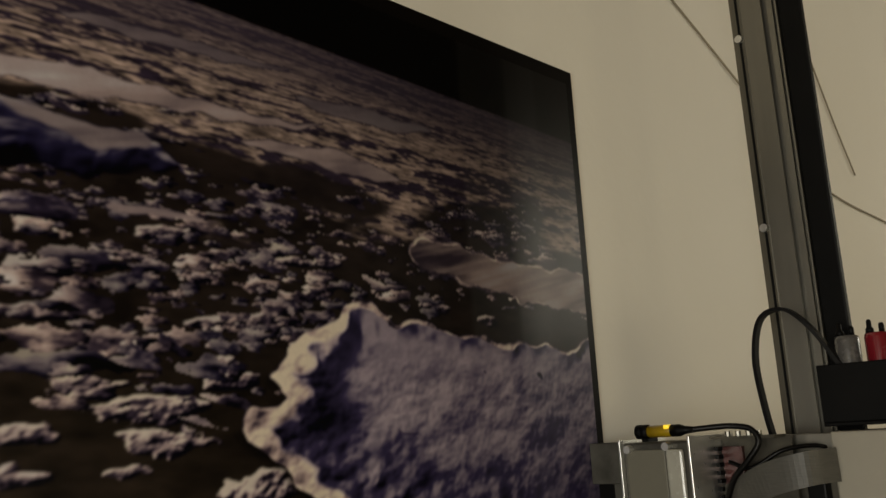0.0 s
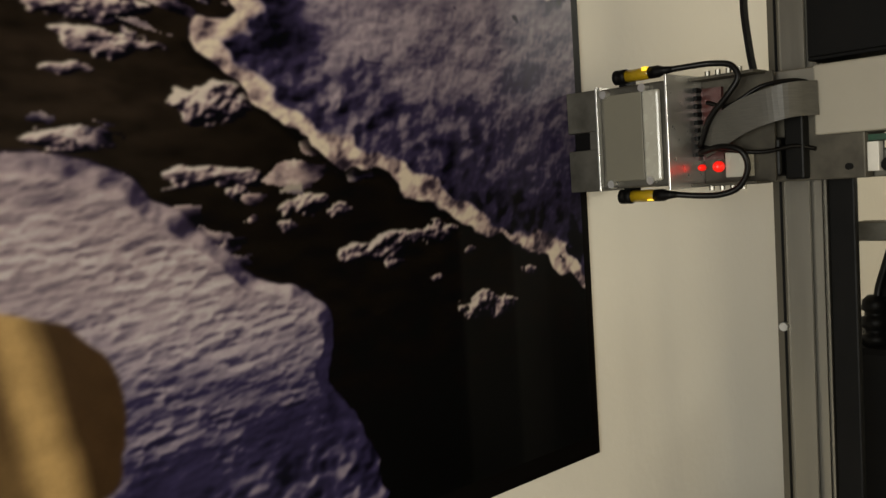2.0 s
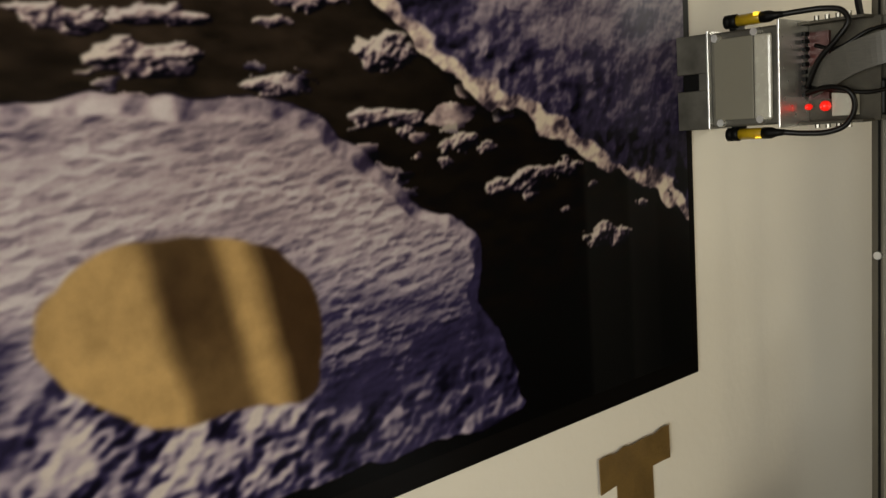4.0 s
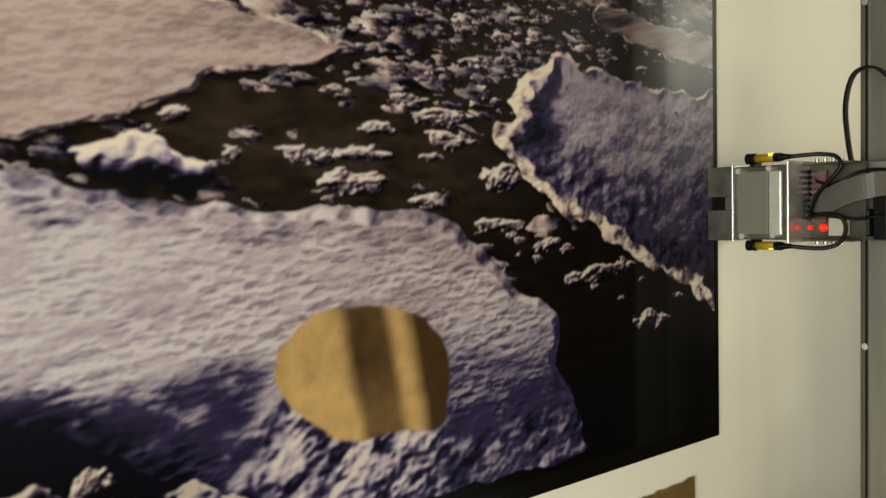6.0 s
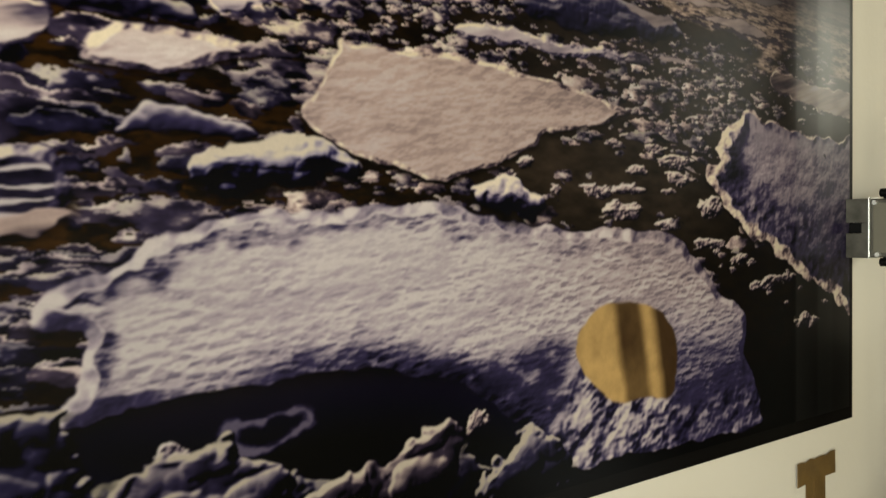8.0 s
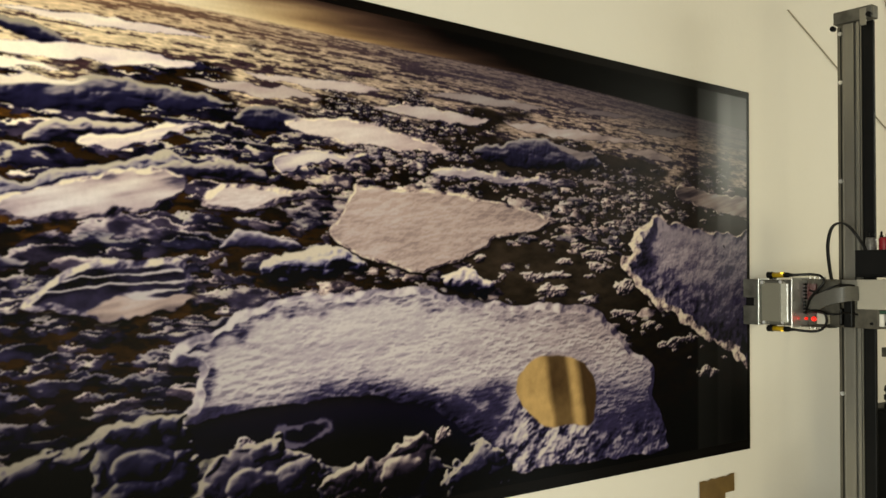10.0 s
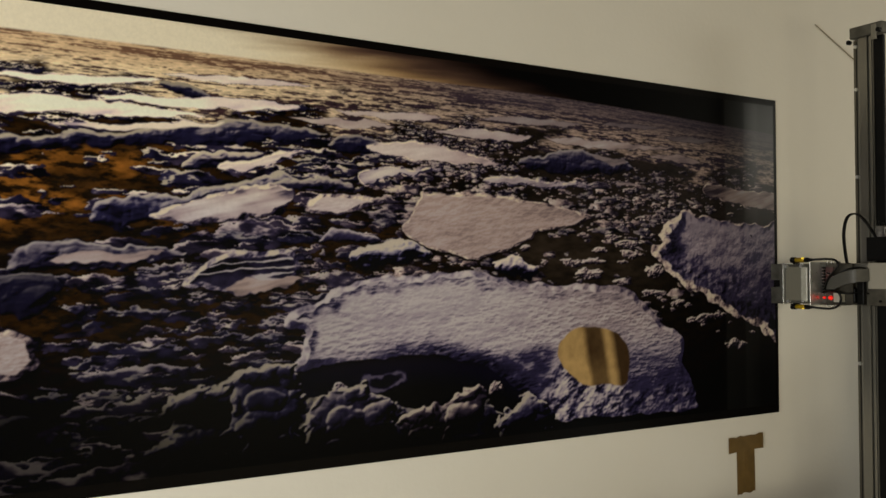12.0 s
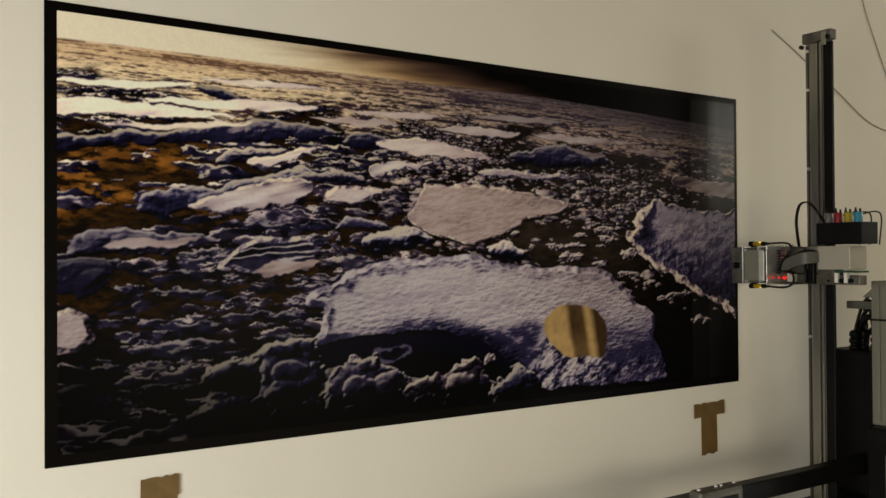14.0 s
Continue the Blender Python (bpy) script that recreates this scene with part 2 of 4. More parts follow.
ice("plate", [(.90, .722), (1.02, .738), (1.17, .730), (1.06, .716)], .4, .6, .85, .2, 0)
ice("plate", [(1.20, .732), (1.362, .738), (1.447, .737), (1.537, .738), (1.645, .744), (1.571, .730), (1.510, .723), (1.424, .718), (1.30, .716)], .2, .8, .74, .4, .1)
ice("plate", [(.732, .682), (.806, .693), (.897, .695), (.998, .679), (1.075, .660), (.977, .653), (.86, .655), (.765, .662)], .5, .65, 1.0, .3, 0)
ice("plate", [(.283, .520), (.387, .551), (.484, .582), (.547, .580), (.57, .560), (.521, .528), (.434, .510), (.34, .501), (.283, .506)], .6, .55, .90, .6, .2)
ice("plate", [(.405, .606), (.423, .621), (.509, .645), (.593, .658), (.541, .631), (.459, .607)], .55, .4, 1.05, .5, .2)
ice("plate", [(.114, .423), (.165, .442), (.306, .449), (.261, .430)], .2, .8, .85, .5, .2)
ice("plate", [(.71, .606), (.717, .621), (.79, .634), (.917, .634), (.825, .616), (.741, .599)], .5, .3, .9, .6, .2)
ice("plate", [(1.037, .612), (1.064, .631), (1.209, .629), (1.376, .628), (1.276, .614), (1.171, .610)], .6, .4, .85, .5, .2)
ice("plate", [(1.747, .640), (1.754, .615), (1.808, .603), (1.905, .592), (2.06, .578), (2.06, .628), (1.910, .638), (1.803, .645)], .35, .9, .62, .7, .2)
ice("plate", [(1.553, .713), (1.644, .721), (1.736, .710), (1.698, .697), (1.606, .702)], .2, .8, .74, .4, .1)
ice("plate", [(1.433, .632), (1.462, .635), (1.516, .633), (1.496, .627), (1.449, .624)], .2, .7, .72, .4, .1)
ice("plate", [(1.611, .766), (1.693, .771), (1.787, .770), (1.737, .756), (1.636, .755)], .1, .6, .50, .3, 0)
ice("plate", [(1.391, .781), (1.484, .791), (1.611, .789), (1.539, .780), (1.436, .776)], .1, .6, .55, .3, 0)
ice("plate", [(1.354, .698), (1.378, .699), (1.461, .690), (1.448, .676), (1.403, .683)], .1, .6, .55, .3, 0)
ice("plate", [(.55, .722), (.68, .731), (.80, .724), (.66, .713)], .1, .6, .8, .3, 0)
ice("plate", [(1.02, .765), (1.18, .776), (1.33, .770), (1.16, .757)], .1, .6, .62, .3, 0)
ice("floe", [(.586, .535), (.615, .566), (.672, .573), (.766, .562), (.726, .543), (.673, .530), (.623, .529)], .8, .65, .95, .4, .2)
ice("ripple", [(.339, .381), (.363, .409), (.422, .446), (.495, .450), (.572, .445), (.574, .390), (.520, .372), (.458, .362), (.386, .374)], 1.0, .3, .8, 1.2, .1)
ice("plate", [(.421, .371), (.458, .387), (.571, .394), (.574, .381), (.482, .364)], .2, .9, .9, .5, .1)
ice("floe", [(0, .291), (.049, .303), (.079, .283), (.086, .236), (0, .215)], .8, .8, .8, .6, .2)
ice("right", [(1.672, .575), (1.634, .551), (1.604, .531), (1.576, .508), (1.593, .496), (1.598, .480), (1.567, .472), (1.561, .456), (1.573, .432), (1.596, .411), (1.637, .390), (1.697, .358), (1.763, .332), (1.821, .301), (1.903, .271), (2.009, .231), (2.08, .20), (2.08, .53), (1.990, .540), (1.868, .545), (1.766, .558), (1.710, .566)], 1.6, .35, .95, 1.4, 0)
ice("pink", [(.815, .503), (.836, .527), (.856, .556), (.866, .588), (.885, .582), (.958, .584), (1.053, .587), (1.144, .580), (1.221, .572), (1.295, .559), (1.355, .545), (1.265, .516), (1.183, .499), (1.166, .487), (1.093, .457), (1.020, .436), (.941, .446), (.882, .464), (.833, .483)], .55, .88, .86, .4, .05)
ice("main", [(.546, .303), (.555, .322), (.587, .338), (.627, .354), (.677, .376), (.753, .393), (.865, .401), (.985, .407), (1.079, .392), (1.162, .383), (1.238, .375), (1.304, .376), (1.423, .372), (1.484, .355), (1.522, .330), (1.571, .294), (1.605, .266), (1.661, .235), (1.674, .194), (1.663, .157), (1.695, .111), (1.718, .058), (1.701, .036), (1.51, .040), (1.36, .043), (1.231, .050), (1.165, .098), (1.071, .163), (.985, .201), (.868, .222), (.773, .223), (.679, .217), (.569, .209), (.582, .242), (.591, .285), (.568, .288)], .8, .24, .80, 1.0, .42)
ice("berg", [(.694, .436), (.712, .459), (.748, .470), (.838, .475), (.885, .460), (.860, .436), (.761, .418), (.700, .414)], 1.3, 0, .80, 1, 0)
ice("berg", [(1.060, .416), (1.075, .426), (1.107, .436), (1.148, .438), (1.174, .421), (1.181, .401), (1.145, .393), (1.092, .396)], 1.2, .3, .95, 1, 0)
ice("ridge", [(.62, .470), (.66, .492), (.74, .490), (.77, .478), (.70, .468)], 1.0, .2, .8, 1, 0)
ice("berg", [(.30, .040), (.325, .105), (.370, .140), (.430, .138), (.475, .110), (.480, .035)], 1.5, .1, .55, 1, 0)
ice("berg", [(.555, .025), (.560, .095), (.595, .125), (.640, .110), (.665, .070), (.660, .025)], 1.5, .1, .50, 1, 0)
ice("berg", [(.745, .025), (.765, .085), (.800, .104), (.845, .080), (.865, .025)], 1.4, .2, .55, 1, 0)
ice("berg", [(1.005, .025), (1.015, .080), (1.045, .094), (1.085, .070), (1.100, .025)], 1.4, .3, .60, 1, 0)
ice("berg", [(.316, .145), (.339, .173), (.373, .177), (.397, .166), (.445, .198), (.469, .197), (.457, .150), (.42, .130), (.361, .130)], 1.5, .2, .82, 1, 0)
ice("berg", [(.457, .192), (.481, .206), (.532, .210), (.576, .195), (.580, .130), (.560, .060), (.500, .040), (.45, .060), (.445, .128)], 1.6, .1, .80, 1, 0)
ice("berg", [(.609, .100), (.649, .146), (.717, .152), (.767, .138), (.790, .090), (.76, .03), (.635, .03)], 1.5, .3, .72, 1, 0)
ice("berg", [(.817, .070), (.861, .102), (.937, .102), (.985, .134), (1.03, .120), (1.024, .075), (.968, .045), (.906, .028), (.831, .035)], 1.7, .7, .85, 1, 0)
ice("berg", [(1.072, .022), (1.098, .077), (1.158, .099), (1.205, .075), (1.20, .02)], 1.3, .2, .75, 1, 0)


# single pieces in the open water beside the floes: middle (along, up), half length, half height
BITS = [(1.289, .428, .031, .010), (1.355, .432, .038, .008), (1.344, .402, .047, .013), (1.476, .476, .038, .012),
        (1.478, .452, .034, .011), (1.380, .460, .026, .008), (1.329, .497, .018, .006), (1.416, .496, .021, .007),
        (1.533, .506, .023, .010), (1.568, .408, .035, .017), (1.564, .349, .044, .010), (1.651, .323, .025, .011),
        (1.731, .277, .043, .015), (1.870, .206, .036, .015), (1.204, .430, .014, .006), (1.145, .462, .015, .009),
        (1.115, .447, .020, .007), (1.450, .382, .033, .010), (1.361, .510, .019, .005), (1.454, .431, .018, .005),
        (1.812, .284, .024, .011), (.667, .163, .016, .012), (1.06, .135, .016, .015), (1.552, .546, .045, .008)]
BITS += [(1.539, .498, .028, .009), (1.424, .492, .028, .007), (1.458, .476, .033, .008), (1.627, .576, .013, .006),
         (1.489, .615, .030, .006), (1.386, .546, .030, .007), (1.450, .572, .020, .005), (1.604, .604, .024, .005),
         (1.647, .607, .018, .005), (1.440, .530, .022, .006), (1.497, .451, .026, .007), (1.780, .574, .022, .006),
         (1.860, .566, .020, .007), (1.780, .285, .014, .006), (1.690, .316, .012, .006), (1.585, .337, .012, .006),
         (1.940, .234, .013, .006), (1.800, .242, .008, .004), (1.630, .305, .010, .005), (1.850, .265, .009, .004)]


def horizon(u):
    return 0.834 - 0.030 * np.clip((u - 1.15) / 0.90, 0, 2) ** 1.4


def blend(a, b, t):
    return a[None, None] * (1 - t[..., None]) + b[None, None] * t[..., None]


def ramp(lit, tint, gild):
    """Snow from deep shade through lavender or pink to sunlit cream."""
    deep, low = srgb(18, 16, 32)[None, None], blend(srgb(79, 75, 120), srgb(98, 84, 94), tint)
    mid = blend(srgb(200, 192, 210), srgb(212, 191, 186), tint)
    top = blend(srgb(228, 222, 236), srgb(245, 233, 214), gild)
    a, b, c = (np.clip((lit - lo) / span, 0, 1)[..., None] for lo, span in ((0, .36), (.36, .40), (.76, .32)))
    return ((deep * (1 - a) + low * a) * (1 - b) + mid * b) * (1 - c) + top * c


def drift(all_u, all_v, all_crowd):
    """Loose ice: ragged cakes that shrink towards the horizon, the nearer over the farther.
    Gives how much of the sun each point takes (negative: open water) and a tone for each cake."""
    lit, tone = np.full(all_u.shape, -1, np.float32), np.zeros(all_u.shape, np.float32)
    front = np.full(all_u.shape, -9, np.float32)
    for k in range(7):
        w = .21 * .62 ** k
        tall = w / 2.8
        r0, r1 = (int(np.searchsorted(all_v[:, 0], .83 - w * a / .155 + b)) for a, b in ((4.0, -.03), (.25, .09)))
        if r1 - r0 < 2:
            continue
        u, v, crowd = all_u[r0:r1], all_v[r0:r1], all_crowd[r0:r1]
        lit_, tone_, front_ = lit[r0:r1], tone[r0:r1], front[r0:r1]
        fray = fbm(u * 2.6 / w, v * 5.4 / w, 500 + 10 * k, 4, .52) - .5
        fray2 = fbm(u * 2.6 / w + 31, v * 5.4 / w + 7, 505 + 10 * k, 4, .52) - .5
        x, y = u + .85 * w * fray, v + .95 * tall * fray2
        xi, yi = np.floor(x / w).astype(np.int64), np.floor(y / tall).astype(np.int64)
        for dy in (-1, 0, 1):
            for dx in (-1, 0, 1):
                cx, cy = (xi + dx) & 255, (yi + dy) & 255
                pu = (xi + dx + .2 + .6 * lattice(700 + k)[cy, cx]) * w
                pv = (yi + dy + .2 + .6 * lattice(720 + k)[cy, cx]) * tall
                west_ = step(.95, .55, pu)
                want = (np.maximum(horizon(pu) - pv, 0) + .03) * (.155 + west_ * (.10 * step(.40, .50, pv) - .018 * step(.46, .38, pv)))
                off = np.log2(w / want)
                fit_ = np.clip(1.1 - np.where(off > 0, 1.0, .55 + .30 * west_) * np.abs(off), 0, 1)
                long_ = west_ * .8 + .8 * step(.24, .10, horizon(pu) - pv)
                ru = w * (.24 + .36 * lattice(740 + k)[cy, cx] ** 2) * (1.15 + .45 * long_)
                rv = ru / (3.1 + 1.9 * long_) * (.8 + .5 * lattice(745 + k)[cy, cx])
                nx, ny = (x - pu) / ru, (y - pv) / rv
                held = (lattice(760 + k)[cy, cx] < fit_ * crowd) & (nx * nx + ny * ny < 1) & (-pv > front_)
                rim_lit = .08 + .85 * step(.30, .95, ny - .30 * nx + .9 * fray2) + .60 * fray
                full_lit = .42 + .34 * ny - .28 * nx + 1.3 * fray + 1.1 * fray2
                share = np.clip(long_, 0, 1)
                lit_[:] = np.where(held, np.clip(full_lit * (1 - share) + rim_lit * share, 0, 1.2), lit_)
                tone_[:] = np.where(held, lattice(780 + k)[cy, cx], tone_)
                front_[:] = np.where(held, -pv, front_)
    return lit, tone


def lay_floe(k, du, layers):
    """Paints one floe of the list over the layers, which are views of the part of the picture round it."""
    kind, corners, rim, tnt, lum, ripple, lower = FLOES[k]
    u, v, wu, wv, lit, tint, light, gild, shade, ice, region, s_fine, pits, s_long, mottle, knobs, scallop = layers
    more = 2.4 if kind in ("berg", "ridge") else (1.7 if kind == "right" else (1.9 if kind == "plate" else 1.1))
    d = inside_distance(smooth_loop(corners), u + (wu - u) * more, v + (wv - v) * more)
    if kind == "right":
        d = d + .010 * (fbm(u * 22, v * 24, 157, 3, .6) - .5) * 2 * np.maximum(step(1.78, 1.66, u), step(.50, .44, v))
    if kind == "berg" and max(c[1] for c in corners) < .22:
        d = d + .011
    m = step(-.0024, .0024, d)
    if not m.any():
        return
    s = max(float(horizon(np.float32(np.mean([c[0] for c in corners])))) - np.mean([c[1] for c in corners]), .03)
    even = d
    for _ in range(7):
        even = soft(even)
    du_d, dv_d = np.gradient(even, axis=1) / du, np.gradient(even, axis=0) / du
    n = np.maximum(np.hypot(du_d, dv_d), 1e-3)
    out_u, out_v = -du_d / n, -dv_d / n                   # which way the edge looks
    lump = fbm(u * 48, v * 60, 300 + k, 2, .5)
    width = .017 * (s / .5) ** .7 * rim * (.25 + 1.3 * fbm(u * 24, v * 30, 200 + k, 3))
    if kind == "right":
        width = width * (1 - .8 * step(.3, .8, out_v) * step(1.64, 1.74, u))
    if kind in ("ridge", "berg"):
        # hummocks: rounded lumps, lit from the left and from behind
        near_ = kind == "berg" and s > .6
        f = 20 if kind == "ridge" else (11 if near_ else 22)
        puffs = np.abs(2 * vnoise(wu * f + 5 * k, wv * f * 1.8, 410 + k) - 1) + .45 * np.abs(2 * vnoise(wu * f * 2.3, wv * f * 3.6 + k, 420 + k) - 1) + .16 * np.abs(2 * vnoise(wu * f * 5, wv * f * 7 + k, 430 + k) - 1)
        body = soft((.5 * fbm(u * f * .6 + 5 * k, v * f * 1.2, 400 + k, 3, .5) + .40 * puffs) * np.clip(d / .020, 0, 1) ** .5 * rim)
        if near_:
            body = soft(soft(soft(lumps(wu * 11 + k, wv * 17, 440, 1.0) * 1.1 + .14 * lumps(wu * 34 + 3, wv * 46 + k, 444, .95)))) * np.clip(d / .012, 0, 1) ** .5
        slope = .60 * np.gradient(body, axis=1) / du * .017 - .60 * np.gradient(body, axis=0) / du * .017
        crest = step(.009, .001, d) * np.clip(out_v * 1.0 - out_u * .35, 0, 1)
        lo, hi = min(c[1] for c in corners), max(c[1] for c in corners)
        rise = np.clip((v - lo) / (hi - lo), 0, 1)
        if kind == "ridge":
            lit_k = .20 + .22 * rise + .50 * slope + .62 * crest * (.25 + lump)
        else:
            lit_k = (.30 if near_ else .52) + .62 * slope + .20 * (puffs - .75) - .40 * step(.65, .05, rise) + .45 * crest * (.3 + lump) + .38 * step(.05, .0, d) * (.65 * out_v - .55 * out_u)
            if kind == "berg":
                lit_k = .40 + 1.35 * (lit_k - (.42 if near_ else .46))
            if near_:
                lum = lum * (.20 + .62 * step(.0, .55, rise + .25 * (lump - .5)))
    else:
        base = .89 + ripple * (.16 * s_fine - .06 * (pits - .3) + (.10 + .24 * step(.35, .65, mottle + .5 + .8 * s_long)) * scallop + .32 * s_long + .06 * mottle)
        if kind == "main":
            base = base + .05 - .16 * step(1.0, 1.45, u) + .10 * (fbm(u * 12 + v * 4, v * 30 - u * 3, 177, 3, .5) - .5)
        if kind == "pink":
            base = .75 + .14 * s_fine + .16 * mottle + .2 * s_long - .30 * step(1.05, 1.3, u) * step(.52, .56, v) * fbm(u * 16, v * 40, 153, 3)
        if kind == "right":
            base = .53 + (.18 * knobs + .26 * mottle + .05 * np.clip(1.6 * (pits - .75), -.5, .5)) * step(.57, .48, v) + .15 * s_long + .12 * step(.44, .54, v) - .20 * step(.42, .28, v) - .08 * step(1.75, 2.0, u)
        if kind == "ripple":
            base = .16 + 1.1 * step(.62, .95, 1 - np.abs(2 * vnoise(u * 5 + 2, wv * 82 - u * 5, 147) - 1)) + .5 * mottle
        if kind == "plate":
            base = .74 + .5 * s_long + .15 * mottle + 1.5 * ripple * (fbm(u * 7 + v * 12, v * 70 - u * 19, 173, 3, .55) - .5)
        rimlight = np.clip(.52 - .55 * out_u + np.where(out_v < 0, lower, .20) * out_v * 1.3, 0, 1)
        far_side = {'right': 6.5, 'main': 3.0}.get(kind, 4.6)
        lee = step(1.0, 1.3, d / np.maximum(width, 1e-4)) * step(far_side, 1.5, d / np.maximum(width, 1e-4)) * np.clip(-.75 * out_u + .55 * out_v + .12 if kind == 'main' else -out_u + .25 * out_v + .15, 0, 1) * min(rim, 1.2)
        if kind == 'main':
            lee = lee * (1 - .65 * step(1.0, 1.2, u))
        base = base - {"right": .40, "main": .80}.get(kind, .16) * lee
        if kind == "main":
            base = base - .60 * step(.052, .005, d) * np.clip(-out_v * 1.3 - .15, 0, 1) * step(1.45, 1.2, u) * (.25 + .75 * step(.62, .90, u)) + .14 * step(.29, .38, v) * step(1.5, .9, u) - .27 * step(.29, .14, v)
        e = step(1.2, .8, d / np.maximum(width, 1e-4)) * (rim > .25)
        if kind == "main":
            e = e * (1 - step(.62, .70, u) * step(1.30, 1.22, u) * step(.26, .23, v))
        bright = .22 + 1.0 * rimlight * (.40 + .70 * step(.25, .75, lump)) + (.16 if kind == "main" else .45) * knobs
        lit_k = base * (1 - e) + bright * e
    gild[:] = gild * (1 - m) + ({'main': .6, 'pink': .3, 'berg': .8, 'ridge': .45, 'right': 1.0}.get(kind, .6) * (1 if kind in ('berg', 'ridge') else (1 - e) * .5) + (0 if kind in ('berg', 'ridge') else (.35 if kind == 'main' else .9) * e)) * m
    lit[:] = lit * (1 - m) + lit_k * m
    if kind == 'right':
        tnt = tnt + (.9 - tnt) * e
    if kind == 'main':
        tnt = tnt + .30 * step(.95, 1.45, u) * step(.18, .30, v)
    tint[:], light[:] = tint * (1 - m) + tnt * m, light * (1 - m) + (lum if kind in ('berg', 'ridge') else lum * (1 - e) + max(lum, .88) * e) * m
    # the dark water line in front of a floe
    shade[:] = np.where(m > .5, 0, np.maximum(shade, step(-.016 * (s / .5), 0, d) * np.clip(-out_v + .1, 0, 1) * (kind not in ("ridge", "plate"))))
    ice[:] = np.maximum(ice * (1 - .8 * shade), m)
    region[:] = np.where(m > .5, k + 1, region)


def paint_picture():
    """The ink colour at every point of the grid (linear RGB), and which part of the picture it belongs to."""
    u, v = np.meshgrid(np.linspace(BORDER, PW - 0.012, NX, dtype=np.float32), np.linspace(BORDER, PH - 0.018, NY, dtype=np.float32))
    du = float(u[0, 1] - u[0, 0])
    q = horizon(u) - v                       # how far below the horizon
    qq = np.maximum(q, 0.0) + 0.035
    Y = np.log(qq)                           # things shrink towards the horizon
    size = np.clip(qq / .5, .12, 1.4)
    # ragged outlines
    wob = .010 * np.sqrt(size)
    wu = u + wob * (fbm(u * 26, v * 34, 11, 3, .55) - .5) * 2
    wv = v + wob * .8 * (fbm(u * 26, v * 34, 31, 3, .55) - .5) * 2
    # zones
    cove = inside_distance(smooth_loop([(.58, .20), (.80, .217), (.96, .208), (1.1, .175), (1.2, .12), (1.2, .03), (1.0, .03), (.7, .03), (.60, .12)]), u, v, .1)
    in_cove = step(-.02, .02, cove)
    corner = step(1.56, 1.70, u + .5 * (.25 - v)) * step(.36, .25, v)
    bay = step(.12, .0, np.abs(v - .44 + .10 * (u - 1.3))) * step(1.02, 1.18, u)
    left = step(.85, .55, u)
    low = step(.36, .22, v) * step(.75, .5, u)
    patch = fbm(u * 5, v * 11, 41, 3)
    lead = fbm(u * 2.6 + 4, v * 9 + 2, 47, 3, .55)
    crowd = .66 + .9 * (patch - .5) + 1.2 * (lead - .5) - .30 * bay - .30 * step(.95, 1.2, u) - .06 * left + .22 * low
    gold = step(.45, .25, u) * step(.43, .50, v) * step(.66, .62, v)
    crowd = crowd * (1 - step(.07, .05, v) * step(1.1, 1.2, u))
    crowd = (crowd - .15 * gold) * (1 - step(.15, .45, corner)) * (1 - step(.1, .5, in_cove))
    loose_lit, tone = drift(u, v, crowd)
    h = (loose_lit >= 0).astype(np.float32)
    lit = np.clip(loose_lit, 0, 1.2)
    flat = .14 + .20 * bay
    for k, (bu, bv, ru, rv) in enumerate(BITS):
        near = (np.abs(u - bu) < 2 * ru) & (np.abs(v - bv) < 2.6 * rv)
        rows, cols = np.where(near.any(1))[0], np.where(near.any(0))[0]
        box_ = (slice(rows[0], rows[-1] + 1), slice(cols[0], cols[-1] + 1))
        cu, cv = u[box_], v[box_]
        pu = (cu - bu) / ru + 1.5 * (fbm(cu / ru * 1.6, cv / rv * 1.1, 600 + k, 4, .52) - .5)
        pv = (cv - bv) / rv + 1.5 * (fbm(cu / ru * 1.6, cv / rv * 1.1, 640 + k, 4, .52) - .5)
        blob = soft(np.sqrt(np.clip(1.1 - pu ** 2 - pv ** 2, 0, 1)) * (.5 + .9 * fbm(cu / ru * 3, cv / rv * 2, 680 + k, 3, .6)))
        shine = flat[box_] + .10 + .22 * np.gradient(blob, axis=1) / du * ru - .45 * np.gradient(blob, axis=0) / du * rv + .55 * (fbm(cu * 80, cv * 120, 690 + k, 3, .6) - .5)
        over = blob > h[box_]
        lit[box_] = np.where(over, np.clip(shine + .06, 0, 1.2), lit[box_])
        tone[box_] = np.where(over, .7, tone[box_])
        h[box_] = np.where(over, blob, h[box_])
    ice = step(.02, .5, h)
    tint = np.clip(.35 + .6 * tone - .30 * left, 0, 1)
    light = (.50 + .55 * tone + .10 * step(.35, .12, q) - .42 * low * step(.27, .12, v) - .12 * step(1.05, 1.25, u) * step(.50, .56, v))
    region = np.zeros(u.shape, np.int32)      # 0: drift ice on open water
    shade = np.zeros(u.shape, np.float32)
    gild = .35 + .55 * fbm(u * 8, v * 16, 127, 2)   # how far bright snow turns to cream
    a_, b_ = u + v * .09, v - u * .09
    dimple = fbm(a_ * 44, b_ * 112, 131, 3, .5)
    s_fine = np.clip(np.gradient(dimple, axis=1) / du * .010 - np.gradient(dimple, axis=0) / du * .012, -.5, .5)
    bend_ = .6 * (fbm(u * 22, v * 40, 137, 2) - .5)
    pits = soft(soft(lumps(a_ * 40 + bend_, b_ * 118 + bend_, 155, .85))) + .6 * soft(lumps(a_ * 74 + 2 * bend_, b_ * 190 + bend_, 159, .8))
    scallop = np.clip(np.gradient(pits, axis=0) / du * .0045 - np.gradient(pits, axis=1) / du * .0025, -.6, .6)
    s_long = fbm(a_ * 9, b_ * 34, 141, 3) - .5
